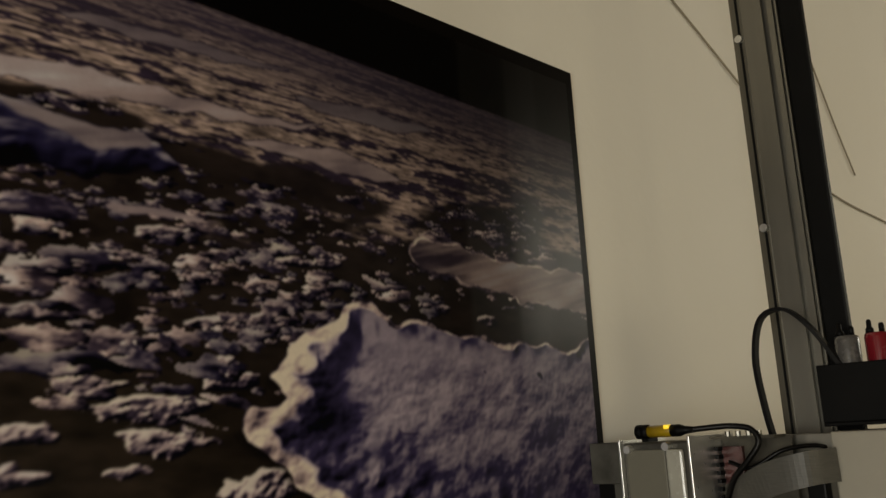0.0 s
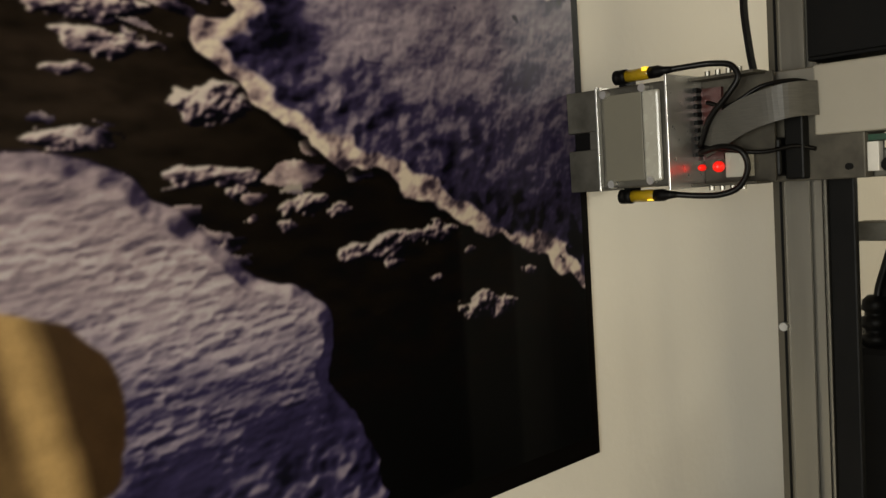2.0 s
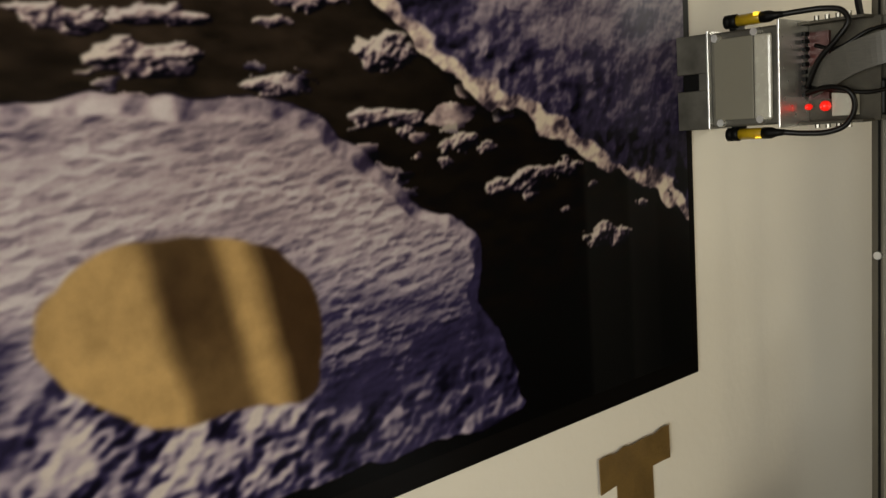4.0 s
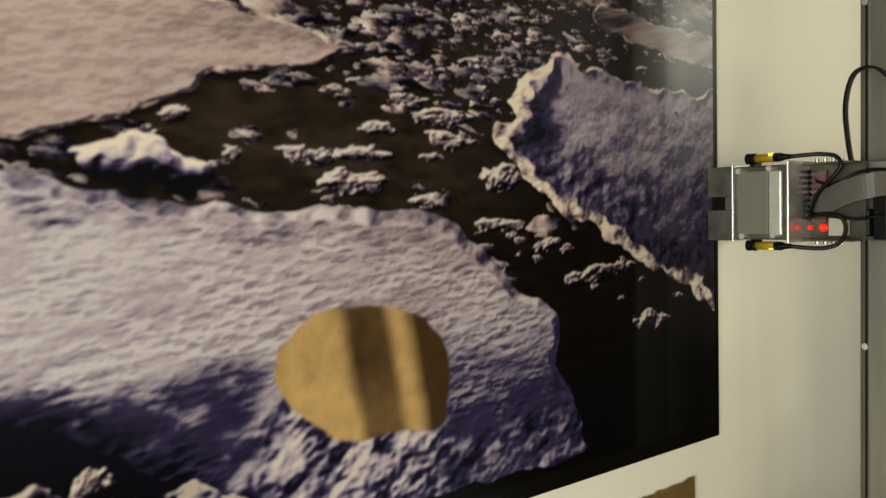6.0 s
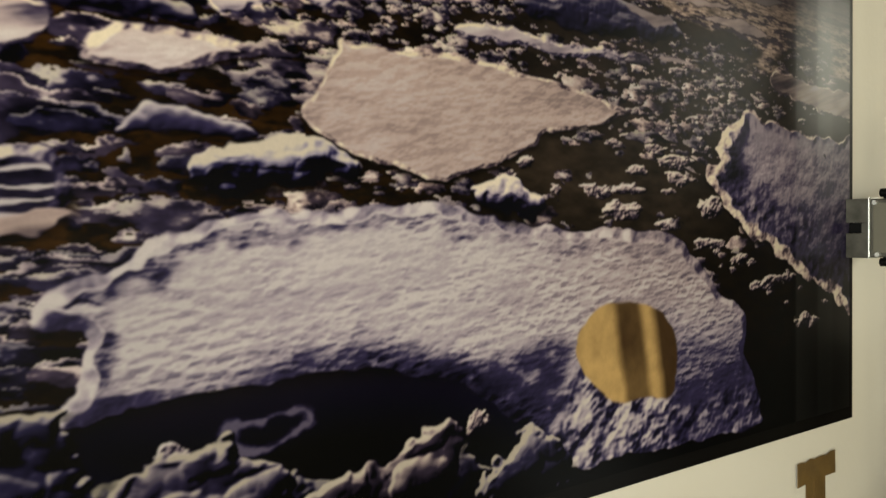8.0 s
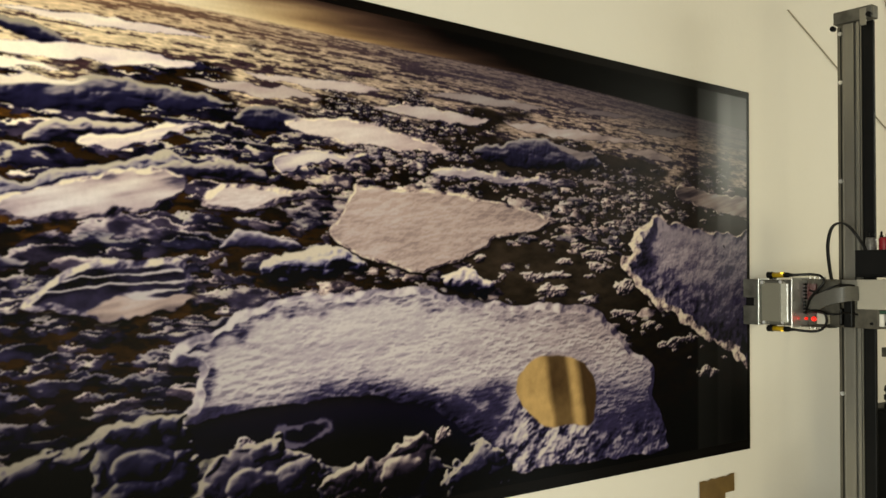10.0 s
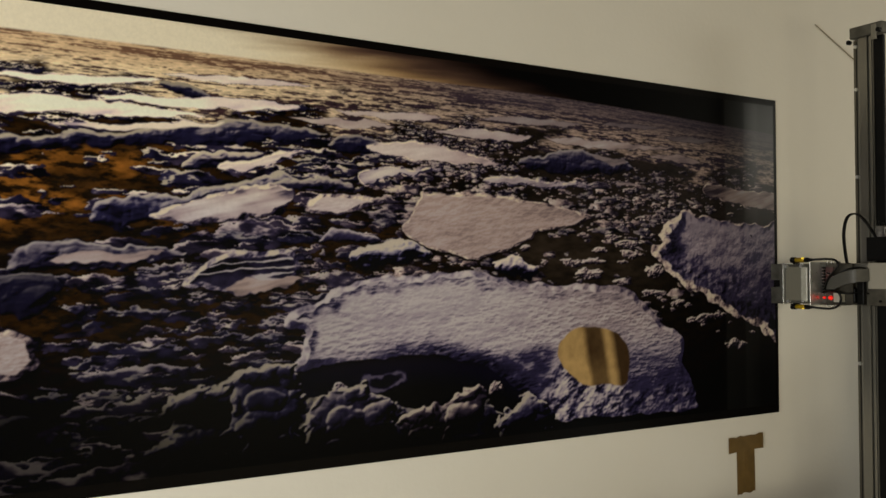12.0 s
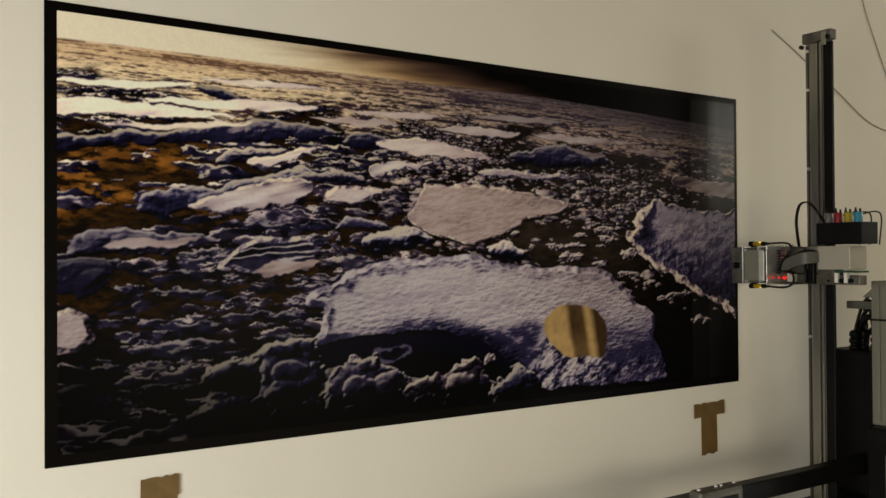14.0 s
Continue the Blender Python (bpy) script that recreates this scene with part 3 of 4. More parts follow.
    mottle = fbm(u * 34, v * 44, 145, 4, .6) - .5
    knob = soft(fbm(u * 30, v * 40, 149, 4, .55))
    knobs = np.clip(np.gradient(knob, axis=1) / du * .020 - np.gradient(knob, axis=0) / du * .020, -.7, .7)
    layers = (u, v, wu, wv, lit, tint, light, gild, shade, ice, region, s_fine, pits, s_long, mottle, knobs, scallop)
    for k, floe in enumerate(FLOES):
        cu, cv = [c[0] for c in floe[1]], [c[1] for c in floe[1]]
        c0, c1 = (int(np.searchsorted(u[0], a)) for a in (min(cu) - .06, max(cu) + .06))
        r0, r1 = (int(np.searchsorted(v[:, 0], a)) for a in (min(cv) - .06, max(cv) + .06))
        lay_floe(k, du, [a[r0:r1, c0:c1] for a in layers])
    # broken snow at the foot of the main floe, and the shade beside the ochre shape
    foot = step(-.02, .03, inside_distance(smooth_loop([(1.20, .04), (1.20, .13), (1.26, .195), (1.36, .16), (1.52, .11), (1.66, .12), (1.73, .09), (1.73, .03), (1.4, .03)]), wu, wv)) * (region == 1 + [f[0] for f in FLOES].index("main"))
    clump = soft(fbm(u * 34, v * 46, 151, 3, .5))
    lit = lit * (1 - foot) + foot * np.clip(.58 + .55 * np.gradient(clump, axis=1) / du * .022 - .55 * np.gradient(clump, axis=0) / du * .022 + 1.2 * (clump - .5), .05, 1.15)
    gild = gild * (1 - foot) + .55 * foot
    dim = step(-.015, .015, inside_distance(smooth_loop([(1.47, .12), (1.55, .145), (1.66, .155), (1.735, .11), (1.72, .04), (1.6, .03), (1.46, .05)]), wu, wv))
    lit = lit * (1 - .46 * dim * step(.15, .60, fbm(u * 30, v * 50, 169, 3, .6) + .15))
    cool = step(-.02, .02, inside_distance(smooth_loop([(1.02, .192), (1.085, .208), (1.150, .220), (1.206, .231), (1.235, .206), (1.213, .172), (1.20, .12), (1.10, .150)]), wu, wv))
    lit = lit * (1 - .62 * cool * step(.25, .65, fbm(u * 26, v * 44, 167, 3, .6) + .12))
    # a thin ring of new ice in the dark cove
    ring = np.hypot((wu - .770 + .2 * (wv - .172)) / .052, (wv - .172 - .12 * (wu - .77)) / .015)
    ring = step(.42, .05, np.abs(ring - 1) + .5 * (fbm(u * 60, v * 90, 163, 3) - .5)) * in_cove * (region == 0)
    lit, ice = np.where(ring > .05, .46 * ring, lit), np.maximum(ice, .8 * ring)
    light = np.where(ring > .05, .9, light)
    # inks
    west = step(1.4, .0, u)
    lit = np.clip(lit, 0, 1.25)
    cream = west * step(.50, .62, v) * step(.38, .60, lit)
    icecol = ramp(lit + .34 * cream, np.clip(tint + .4 * cream, 0, 1), np.clip(gild + .7 * cream, 0, 1)) * (light + .12 * cream)[..., None]
    warm = np.clip(step(.52, .22, u) * step(.43, .53, v) * step(.660, .615, v) * 1.0 * step(.30, .62, fbm(u * 6, v * 14, 161, 3)) + .26 * step(1.2, .5, u) * step(.18, .38, v) * fbm(u * 9, v * 14, 171, 3), 0, 1)
    warm = .8 * warm * (.04 + .96 * step(.38, .66, fbm(u * 34, v * 90, 175, 4, .7) + .04))
    water = blend(srgb(33, 27, 21), srgb(172, 122, 62), warm)
    water = water + srgb(56, 48, 42) * (bay * step(1.75, 1.35, u))[..., None]
    water = water + srgb(40, 34, 33) * ((1 - bay) * step(.95, 1.25, u) * step(.44, .54, v))[..., None]
    water = water * (.35 + .65 * step(.05, .30, v + .15 * bay))[..., None] * (.35 + 1.3 * fbm(u * 40, v * 100, 181, 3))[..., None] * (1 - .6 * shade)[..., None]
    water = water * (1 - .9 * in_cove[..., None]) + srgb(27, 24, 46) * (.9 * in_cove * (.35 + .65 * step(.08, .0, cove) + .5 * (patch - .5)))[..., None]
    out = water * (1 - ice[..., None]) + icecol * ice[..., None]
    # the far ice lies in streaks
    streak = fbm(u * 7, Y * 14, 183, 4, .62)
    fleck = fbm(u * 60, Y * 42, 187, 3, .6)
    pale = step(.45, .54, streak * .55 + fleck * .45 + .05 * step(.9, .2, u) + .01 * step(.9, 1.3, u))
    fade_r = step(.25, 1.15, u)
    far_lit = blend(srgb(248, 228, 196), srgb(176, 158, 150), fade_r)
    far_dark = blend(srgb(92, 70, 74), srgb(66, 56, 72), fade_r)
    far_col = far_dark * (1 - pale[..., None]) + far_lit * pale[..., None]
    grit = fbm(u * 75, Y * 70, 191, 3, .6)
    far_col = far_col * (.50 + 1.0 * grit + 1.1 * fade_r * (grit - .5))[..., None]
    rust = step(.06, .012, q)[..., None] * .40
    far_col = far_col * (1 - rust) + rust * blend(srgb(202, 164, 128), srgb(104, 92, 106), fade_r) * (.6 + .8 * fleck)[..., None]
    far = step(.12, .08, q + .22 * (fbm(u * 12, v * 34, 185, 3) - .5) - .03 * step(1.0, 1.5, u)) * (region == 0)
    out = out * (1 - far[..., None]) + far_col * far[..., None]
    haze = step(.09, .01, q) * step(.8, 1.3, u) * .50 + step(.30, .0, q) * step(1.2, 1.9, u) * .25
    out = out * (1 - haze[..., None]) + srgb(86, 78, 92) * haze[..., None]
    # dusk towards the right and the near edge
    dusk = 1 - .30 * step(1.45, 2.05, u) * step(.05, .5, v + .1) - .45 * step(.14, .03, v) * step(1.2, .9, u) - .22 * step(1.3, 1.95, u) * step(.20, .03, q)
    dusk = dusk * (1 - .52 * step(.66, .40, u) * step(.27, .13, v)) * (1 - .18 * left * step(.52, .40, v))
    out = out * dusk[..., None]
    # sky
    t = np.clip((v - horizon(u)) / .05, 0, 1)
    cloud = fbm(u * 5, v * 60 - u * 4, 189, 3) - .5
    glow = blend(srgb(252, 244, 224), srgb(236, 202, 146), step(.45, .95, u + .10 * t + .15 * cloud))
    dusky = step(.62, 1.15, u + .36 * t + .30 * cloud)[..., None]
    night = step(.84, 1.35, u + .28 * t + .20 * cloud)[..., None]
    sky = (glow * (1 - dusky) + srgb(122, 98, 88) * dusky) * (1 - night) + srgb(17, 13, 15) * night
    up = step(-.002, .002, v - horizon(u))[..., None]
    out = out * (1 - up) + sky * up
    region = np.where(up[..., 0] > .5, -1, region)
    # the ochre shape on the main floe: a plain rounded lump, its far flanks darker
    dome = step(-.003, .003, inside_distance(smooth_loop([(1.246, .200), (1.258, .244), (1.310, .268), (1.380, .266), (1.440, .246), (1.474, .205), (1.476, .150), (1.458, .116), (1.400, .124), (1.340, .126), (1.290, .150)]), u + .5 * (wu - u), v + .5 * (wv - v)))
    lean = u + .18 * (v - .2)
    side = .85 * step(1.325, 1.350, lean) * step(1.408, 1.385, lean) + 1.15 * step(1.410, 1.445, lean) + .5 * (fbm(u * 20, v * 14, 193, 3) - .5)
    dcol = blend(srgb(216, 186, 136), srgb(96, 76, 54), np.clip(side, 0, 1))
    out = out * (1 - dome[..., None]) + dcol * (.70 + .28 * fbm(u * 60, v * 60, 195, 3))[..., None] * dome[..., None]
    region = np.where(dome > .5, len(FLOES) + 1, region)
    out = .90 * np.clip(soft3(out), 0, 1) ** 1.30
    return u, v, np.clip(out, 0.0015, .92).astype(np.float32), region


# ---- building helpers ----
def mesh_of(name, bm):
    me = bpy.data.meshes.new(name)
    bm.to_mesh(me)
    bm.free()
    return me


def part(name, bm, mat, parent=None, label="", smooth=False):
    """Links a bmesh as one mesh object, under a thing or a part."""
    me = mesh_of(name, bm) if isinstance(bm, bmesh.types.BMesh) else bm
    if mat:
        me.materials.append(mat)
    if smooth:
        for p in me.polygons:
            p.use_smooth = True
    ob = new(name, me)
    if parent:
        ob.parent = parent
    if label:
        ob["label"] = label
    return ob


def empty(name, place=(0, 0, 0)):
    ob = new(name)
    ob.location = place
    ob.empty_display_size = 0.05
    return ob


def add_box(bm, lo, hi, bevel=0.0):
    c = [(a + b) / 2 for a, b in zip(lo, hi)]
    s = [abs(b - a) for a, b in zip(lo, hi)]
    made = bmesh.ops.create_cube(bm, size=1, matrix=Matrix.Translation(c) @ Matrix.Diagonal((*s, 1)))
    if bevel:
        edges = list({e for v in made["verts"] for e in v.link_edges})
        bmesh.ops.bevel(bm, geom=edges, offset=bevel, segments=2, affect="EDGES", profile=0.5)


def box(lo, hi, bevel=0.0):
    bm = bmesh.new()
    add_box(bm, lo, hi, bevel)
    return bm


def add_rod(bm, a, b, radius, sides=16, radius2=None):
    a, b = Vector(a), Vector(b)
    turn = (b - a).to_track_quat("Z", "Y").to_matrix().to_4x4()
    bmesh.ops.create_cone(bm, cap_ends=True, segments=sides, radius1=radius, radius2=radius if radius2 is None else radius2, depth=(b - a).length,
                          matrix=Matrix.Translation((a + b) / 2) @ turn)


def rod(a, b, radius, sides=16, radius2=None):
    bm = bmesh.new()
    add_rod(bm, a, b, radius, sides, radius2)
    return bm


def turned(profile, place, axis=(0, 0, 1), sides=24):
    """A turned shape: (radius, along) pairs about an axis from a place."""
    bm = bmesh.new()
    turn = Matrix.Translation(place) @ Vector(axis).to_track_quat("Z", "Y").to_matrix().to_4x4()
    rings = []
    for r, h in profile:
        rings.append([bm.verts.new(turn @ Vector((max(r, 1e-5) * math.cos(k * 2 * math.pi / sides), max(r, 1e-5) * math.sin(k * 2 * math.pi / sides), h))) for k in range(sides)])
    for a, b in zip(rings, rings[1:]):
        for k in range(sides):
            bm.faces.new((a[k], a[(k + 1) % sides], b[(k + 1) % sides], b[k]))
    bm.faces.new(rings[0][::-1])
    bm.faces.new(rings[-1])
    return bm


def bend(points, n=8):
    """A smooth open line through a few places."""
    p = [Vector(q) for q in points]
    p = [2 * p[0] - p[1]] + p + [2 * p[-1] - p[-2]]
    out = []
    for i in range(1, len(p) - 2):
        a, b, c, d = p[i - 1:i + 3]
        for k in range(n):
            t = k / n
            out.append(0.5 * (2 * b + (c - a) * t + (2 * a - 5 * b + 4 * c - d) * t * t + (3 * b - a - 3 * c + d) * t ** 3))
    return out + [p[-2]]


def sweep(points, outline, up=(0, 1, 0)):
    """Draws an outline of (across, along up) pairs along a line."""
    bm = bmesh.new()
    rings = []
    for i, p in enumerate(points):
        way = (points[min(i + 1, len(points) - 1)] - points[max(i - 1, 0)]).normalized()
        side = way.cross(Vector(up)).normalized()
        top = side.cross(way)
        rings.append([bm.verts.new(p + side * a + top * b) for a, b in outline])
    n = len(outline)
    for a, b in zip(rings, rings[1:]):
        for k in range(n):
            bm.faces.new((a[k], a[(k + 1) % n], b[(k + 1) % n], b[k]))
    bm.faces.new(rings[0][::-1])
    bm.faces.new(rings[-1])
    bmesh.ops.recalc_face_normals(bm, faces=bm.faces)
    return bm


def hose(points, radius, n=8, sides=10):
    ring = [(radius * math.cos(k * 2 * math.pi / sides), radius * math.sin(k * 2 * math.pi / sides)) for k in range(sides)]
    return sweep(bend(points, n), ring)


def strap(points, width, thick, n=8, up=(0, 1, 0)):
    return sweep(bend(points, n), [(-thick / 2, -width / 2), (thick / 2, -width / 2), (thick / 2, width / 2), (-thick / 2, width / 2)], up)


# ---- the room ----
def structure(name, bm, mat, label, category):
    return tagged(part(name, bm, mat), label, category, kind="structure")


structure("wall_north", box((-0.15, -2.5, 0), (0, 4.5, 2.7)), WALL, "off-white painted plaster wall behind the printed mural", "wall")
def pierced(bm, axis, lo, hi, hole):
    """A wall slab as four blocks round one opening, added for a fill lamp; hole: from, to along the wall, sill, head.
    """
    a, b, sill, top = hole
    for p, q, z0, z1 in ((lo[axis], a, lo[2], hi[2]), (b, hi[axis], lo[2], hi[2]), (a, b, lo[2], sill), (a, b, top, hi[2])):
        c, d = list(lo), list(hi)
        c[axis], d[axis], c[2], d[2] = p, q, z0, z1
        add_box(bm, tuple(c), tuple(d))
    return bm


structure("wall_east", pierced(bmesh.new(), 0, (-0.15, 4.5, 0), (4.2, 4.65, 2.7), (1.20, 2.00, 1.90, 2.60)), WALL, "off-white painted end wall with a small opening added for a lamp", "wall")
structure("wall_south", pierced(bmesh.new(), 1, (4.2, -2.65, 0), (4.35, 4.65, 2.7), (0.85, 3.15, 0.45, 1.45)), WALL, "off-white painted wall with a wide low opening added for a lamp", "wall")
west = bmesh.new()
add_box(west, (-0.15, -2.65, 0), (0.8, -2.5, 2.7))
add_box(west, (2.6, -2.65, 0), (4.2, -2.5, 2.7))
add_box(west, (0.8, -2.65, 2.15), (2.6, -2.5, 2.7))
structure("wall_west", west, WALL, "off-white painted wall with a wide open doorway", "wall")
structure("floor", box((-0.15, -4.0, -0.12), (4.35, 4.65, 0)), FLOOR, "plain grey concrete workshop floor, unseen, warmed for the bounced light", "floor")
structure("ceiling", box((-0.15, -2.65, 2.7), (4.35, 4.65, 2.85)), CEILING, "plain unseen ceiling, browned to warm and dim the bounced light", "ceiling")

# ---- the mural ----
BOTTOM = 1.05
mural = tagged(empty("wall_mural", (0, 0, BOTTOM)), "large black-bordered sea ice picture printed on the wall", "mural")
frame_bm = bmesh.new()
add_box(frame_bm, (0, 0, 0), (0.0025, BORDER, PH))
add_box(frame_bm, (0, PW - 0.012, 0), (0.0025, PW, PH))
add_box(frame_bm, (0, BORDER, 0), (0.0025, PW - 0.012, BORDER))
add_box(frame_bm, (0, BORDER, PH - 0.018), (0.0025, PW - 0.012, PH))
part("border", frame_bm, BLACK_INK, mural, "plain black printed border")


def lay_ink():
    """Lays the picture down as flat pieces: the sky, the drift ice, each floe, the ochre shape."""
    u, v, ink, region = paint_picture()
    places = np.stack([np.full(u.size, 0.0025, np.float32), u.ravel(), v.ravel()], 1)
    index = np.arange(NX * NY).reshape(NY, NX)
    quads = np.stack([index[:-1, :-1], index[:-1, 1:], index[1:, 1:], index[1:, :-1]], -1).reshape(-1, 4)
    owner = region[:-1, :-1].ravel()
    colours = np.concatenate([ink.reshape(-1, 3), np.ones((u.size, 1), np.float32)], 1)
    names = {-1: ("printed_sky", "cream to black dusk sky"), 0: ("printed_drift_ice", "dark water with broken drift ice"), len(FLOES) + 1: ("printed_ochre_shape", "plain ochre shape with darker bands")}
    for k in np.unique(owner):
        name, label = names.get(int(k), ("printed_ice_floe", ""))
        if 0 < k <= len(FLOES) and FLOES[k - 1][0] in ("berg", "ridge"):
            name = "printed_ice_lump"
        faces = quads[owner == k]
        used, inverse = np.unique(faces, return_inverse=True)
        me = bpy.data.meshes.new(name)
        me.vertices.add(len(used))
        me.vertices.foreach_set("co", places[used].ravel())
        me.loops.add(faces.size)
        me.loops.foreach_set("vertex_index", inverse.ravel().astype(np.int32))
        me.polygons.add(len(faces))
        me.polygons.foreach_set("loop_start", np.arange(0, faces.size, 4, dtype=np.int32))
        me.update(calc_edges=True)
        layer = me.color_attributes.new("ink", "FLOAT_COLOR", "POINT")
        layer.data.foreach_set("color", colours[used].ravel())
        part(name, me, INK, mural, label)


lay_ink()


# ---- tape on the wall below the mural ----
def tape_strip(bm, y0, y1, z0, z1, x, jag, seed):
    """A strip of tape with torn ends, standing a little off the wall."""
    rnd = random.Random(seed)
    n = 9
    low, high = [], []
    for k in range(n + 1):
        t = k / n
        low.append((y0 + (y1 - y0) * t, z0 + rnd.uniform(-jag, jag)))
        high.append((y0 + (y1 - y0) * t, z1 + rnd.uniform(-jag, jag)))
    rows = [[bm.verts.new((x + d + rnd.uniform(0, .0006), y, z)) for y, z in side] for d in (0, 0.0012) for side in (low, high)]
    for a, b in ((0, 1), (2, 3), (0, 2), (1, 3)):
        for k in range(n):
            bm.faces.new((rows[a][k], rows[a][k + 1], rows[b][k + 1], rows[b][k]))
    for k in (0, n):
        bm.faces.new((rows[0][k], rows[1][k], rows[3][k], rows[2][k]))
    bmesh.ops.recalc_face_normals(bm, faces=bm.faces)


def tape_tee(y, z, wide, seed, lean):
    thing = tagged(empty("tape_patch", (0.0, y, z)), "brown packing tape stuck to the wall in a T", "tape", "tape patches under the mural")
    a, b = bmesh.new(), bmesh.new()
    tape_strip(a, -wide / 2, wide / 2, -.022, .020, 0.0030, .003, seed)
    tape_strip(b, -.036, .036, -.140, -.018, 0.0005, .003, seed + 1)
    part("cross_strip", a, TAPE, thing)
    part("upright_strip", b, TAPE, thing)
    thing.rotation_euler = (radians(lean), 0, 0)
    return thing


tape_tee(1.907, 0.976, 0.140, 3, 1.0)
tape_tee(0.218, 0.985, 0.078, 7, -0.5)

# ---- cords on the wall behind the column ----
for points in ([(0.003, 2.235, 2.205), (0.003, 2.42, 2.122), (0.005, 2.60, 2.035), (0.004, 2.84, 1.930), (0.004, 3.2, 1.90)], [(0.004, 2.76, 2.40), (0.004, 2.80, 2.32), (0.004, 2.93, 2.11), (0.004, 3.02, 1.985)]):
    tagged(part("hanging_cord", hose(points, 0.0018), CORD, smooth=True), "thin grey cord hanging slack along the wall", "cord")

# ---- the wall printer ----
printer = tagged(empty("wall_printer", (0, 0, 0)), "upright wall printing machine with aluminium column and side print head", "printer")


def extrusion(x0, y0, w, d, z0, z1, slots):
    """A slotted aluminium profile: T slots, (middle, mouth), in the face towards -y."""
    deep = 0.009
    outline = [(0, 0)]
    for c, slot in slots:
        outline += [(c - slot / 2, 0), (c - slot / 2, deep * .4), (c - slot, deep), (c + slot, deep), (c + slot / 2, deep * .4), (c + slot / 2, 0)]
    outline += [(w, 0), (w, d), (0, d)]
    bm = bmesh.new()
    lo = [bm.verts.new((x0 + a, y0 + b, z0)) for a, b in outline]
    hi = [bm.verts.new((x0 + a, y0 + b, z1)) for a, b in outline]
    for k in range(len(outline)):
        j = (k + 1) % len(outline)
        bm.faces.new((lo[k], lo[j], hi[j], hi[k]))
    bm.faces.new(hi)
    bm.faces.new(lo[::-1])
    bmesh.ops.recalc_face_normals(bm, faces=bm.faces)
    return bm


COLX, COLY = 0.177, 2.160
column = part("column", extrusion(COLX + .0160, COLY, .045, .012, 0.62, 2.112, ((.0295, .007), (.0415, .003))), ALU, printer, "slotted aluminium column profile")
part("column_guide", box((COLX, COLY + .0015, 0.62), (COLX + .0157, COLY + .012, 2.105), .002), DARK_STEEL, column, "dull dark steel guide strip")
# raised black strip, drawn for the dark of a groove
part("groove_dark_strip", box((COLX + .0085, COLY + .0005, 0.62), (COLX + .0115, COLY + .0013, 2.10)), BLACK_METAL, column)
part("cable_chain_channel", box((COLX + .0613, COLY + .002, 0.62), (COLX + .0895, COLY + .0125, 2.105), .002), BLACK, printer, "black cable channel down the column")
cap = part("column_cap", box((COLX - .004, COLY - .010, 2.108), (COLX + .094, COLY + .020, 2.140), .003), ALU_DULL, printer, "dull aluminium end block")
part("cap_bracket", box((COLX + .064, COLY - .0135, 2.092), (COLX + .080, COLY - .0105, 2.134), .001), ALU, cap)
for x, z in ((COLX - .001, 2.098), (COLX + .088, 2.115)):
    part("cap_knob", rod((x, COLY - .020, z), (x, COLY - .0105, z), .0065, 12), BLACK, cap, "black clamping knob")
for z in (2.086, 1.965, 1.72, 1.20):
    part("bolt", rod((COLX + .0095, COLY - .004, z), (COLX + .0095, COLY + .003, z), .0050, 10), STEEL_EDGE, column, "bright bolt head")

# carriage: the part that rides up and down, at rest by the middle of the mural
HEADZ = 1.422
plate = bmesh.new()
add_box(plate, (.150, 2.106, HEADZ - .058), (.300, 2.112, HEADZ + .055), .0015)
add_box(plate, (.255, 2.112, HEADZ - .058), (.300, 2.158, HEADZ + .055), .0015)
carriage = part("carriage_plate", plate, GRIMY, printer, "scuffed aluminium carriage plate")
for x, z in ((.212, .030), (.236, -.036), (.228, -.010), (.285, -.046), (.285, .046), (.205, -.046)):
    part("bolt", rod((x, 2.1015, HEADZ + z), (x, 2.107, HEADZ + z), .0035, 8), BLACK_METAL, carriage)

# the head: nose plate by the wall, covered housing, flanges
FY = 2.017
nose = bmesh.new()
add_box(nose, (.004, FY + .002, HEADZ + .010), (.050, FY + .085, HEADZ + .056), .001)
add_box(nose, (.004, FY + .002, HEADZ - .057), (.050, FY + .085, HEADZ - .010), .001)
add_box(nose, (.034, FY + .003, HEADZ - .0105), (.050, FY + .084, HEADZ + .0105))
head = part("print_head", nose, ALU_DULL, printer, "grey metal print head with a dark slot")
# black block set into the slot, drawn for its dark inside
part("slot_dark_fill", box((.006, FY + .012, HEADZ - .0095), (.033, FY + .08, HEADZ + .0095)), BLACK, head, "black block filling the slot of the head")
part("head_cover", box((.052, FY, HEADZ - .055), (.139, FY + .09, HEADZ + .055), .0025), ALU_DULL, head, "smudged bent metal cover")
window = bmesh.new()
add_box(window, (.0585, FY - .0035, HEADZ - .047), (.108, FY - .0005, HEADZ + .047), .001)
part("cover_panel", window, GREY_PAINT, head, "dull grey cover panel")
part("cover_ridge", box((.110, FY - .007, HEADZ - .049), (.131, FY - .0005, HEADZ + .047), .003), ACRYLIC, head, "pale plastic ridge")
part("front_flange", box((.0500, FY - .006, HEADZ - .057), (.0523, FY + .09, HEADZ + .058), .0004), STEEL_EDGE, head, "bright cut sheet edge")
part("rear_flange", box((.1390, FY - .008, HEADZ - .059), (.1415, FY + .09, HEADZ + .060), .0004), STEEL_EDGE, head, "bright cut sheet edge")
for x, z in ((.0625, .048), (.112, .050), (.118, -.048), (.068, -.050)):
    part("rivet", rod((x, FY - .009, HEADZ + z), (x, FY - .0005, HEADZ + z), .0045, 10), STEEL_EDGE, head)


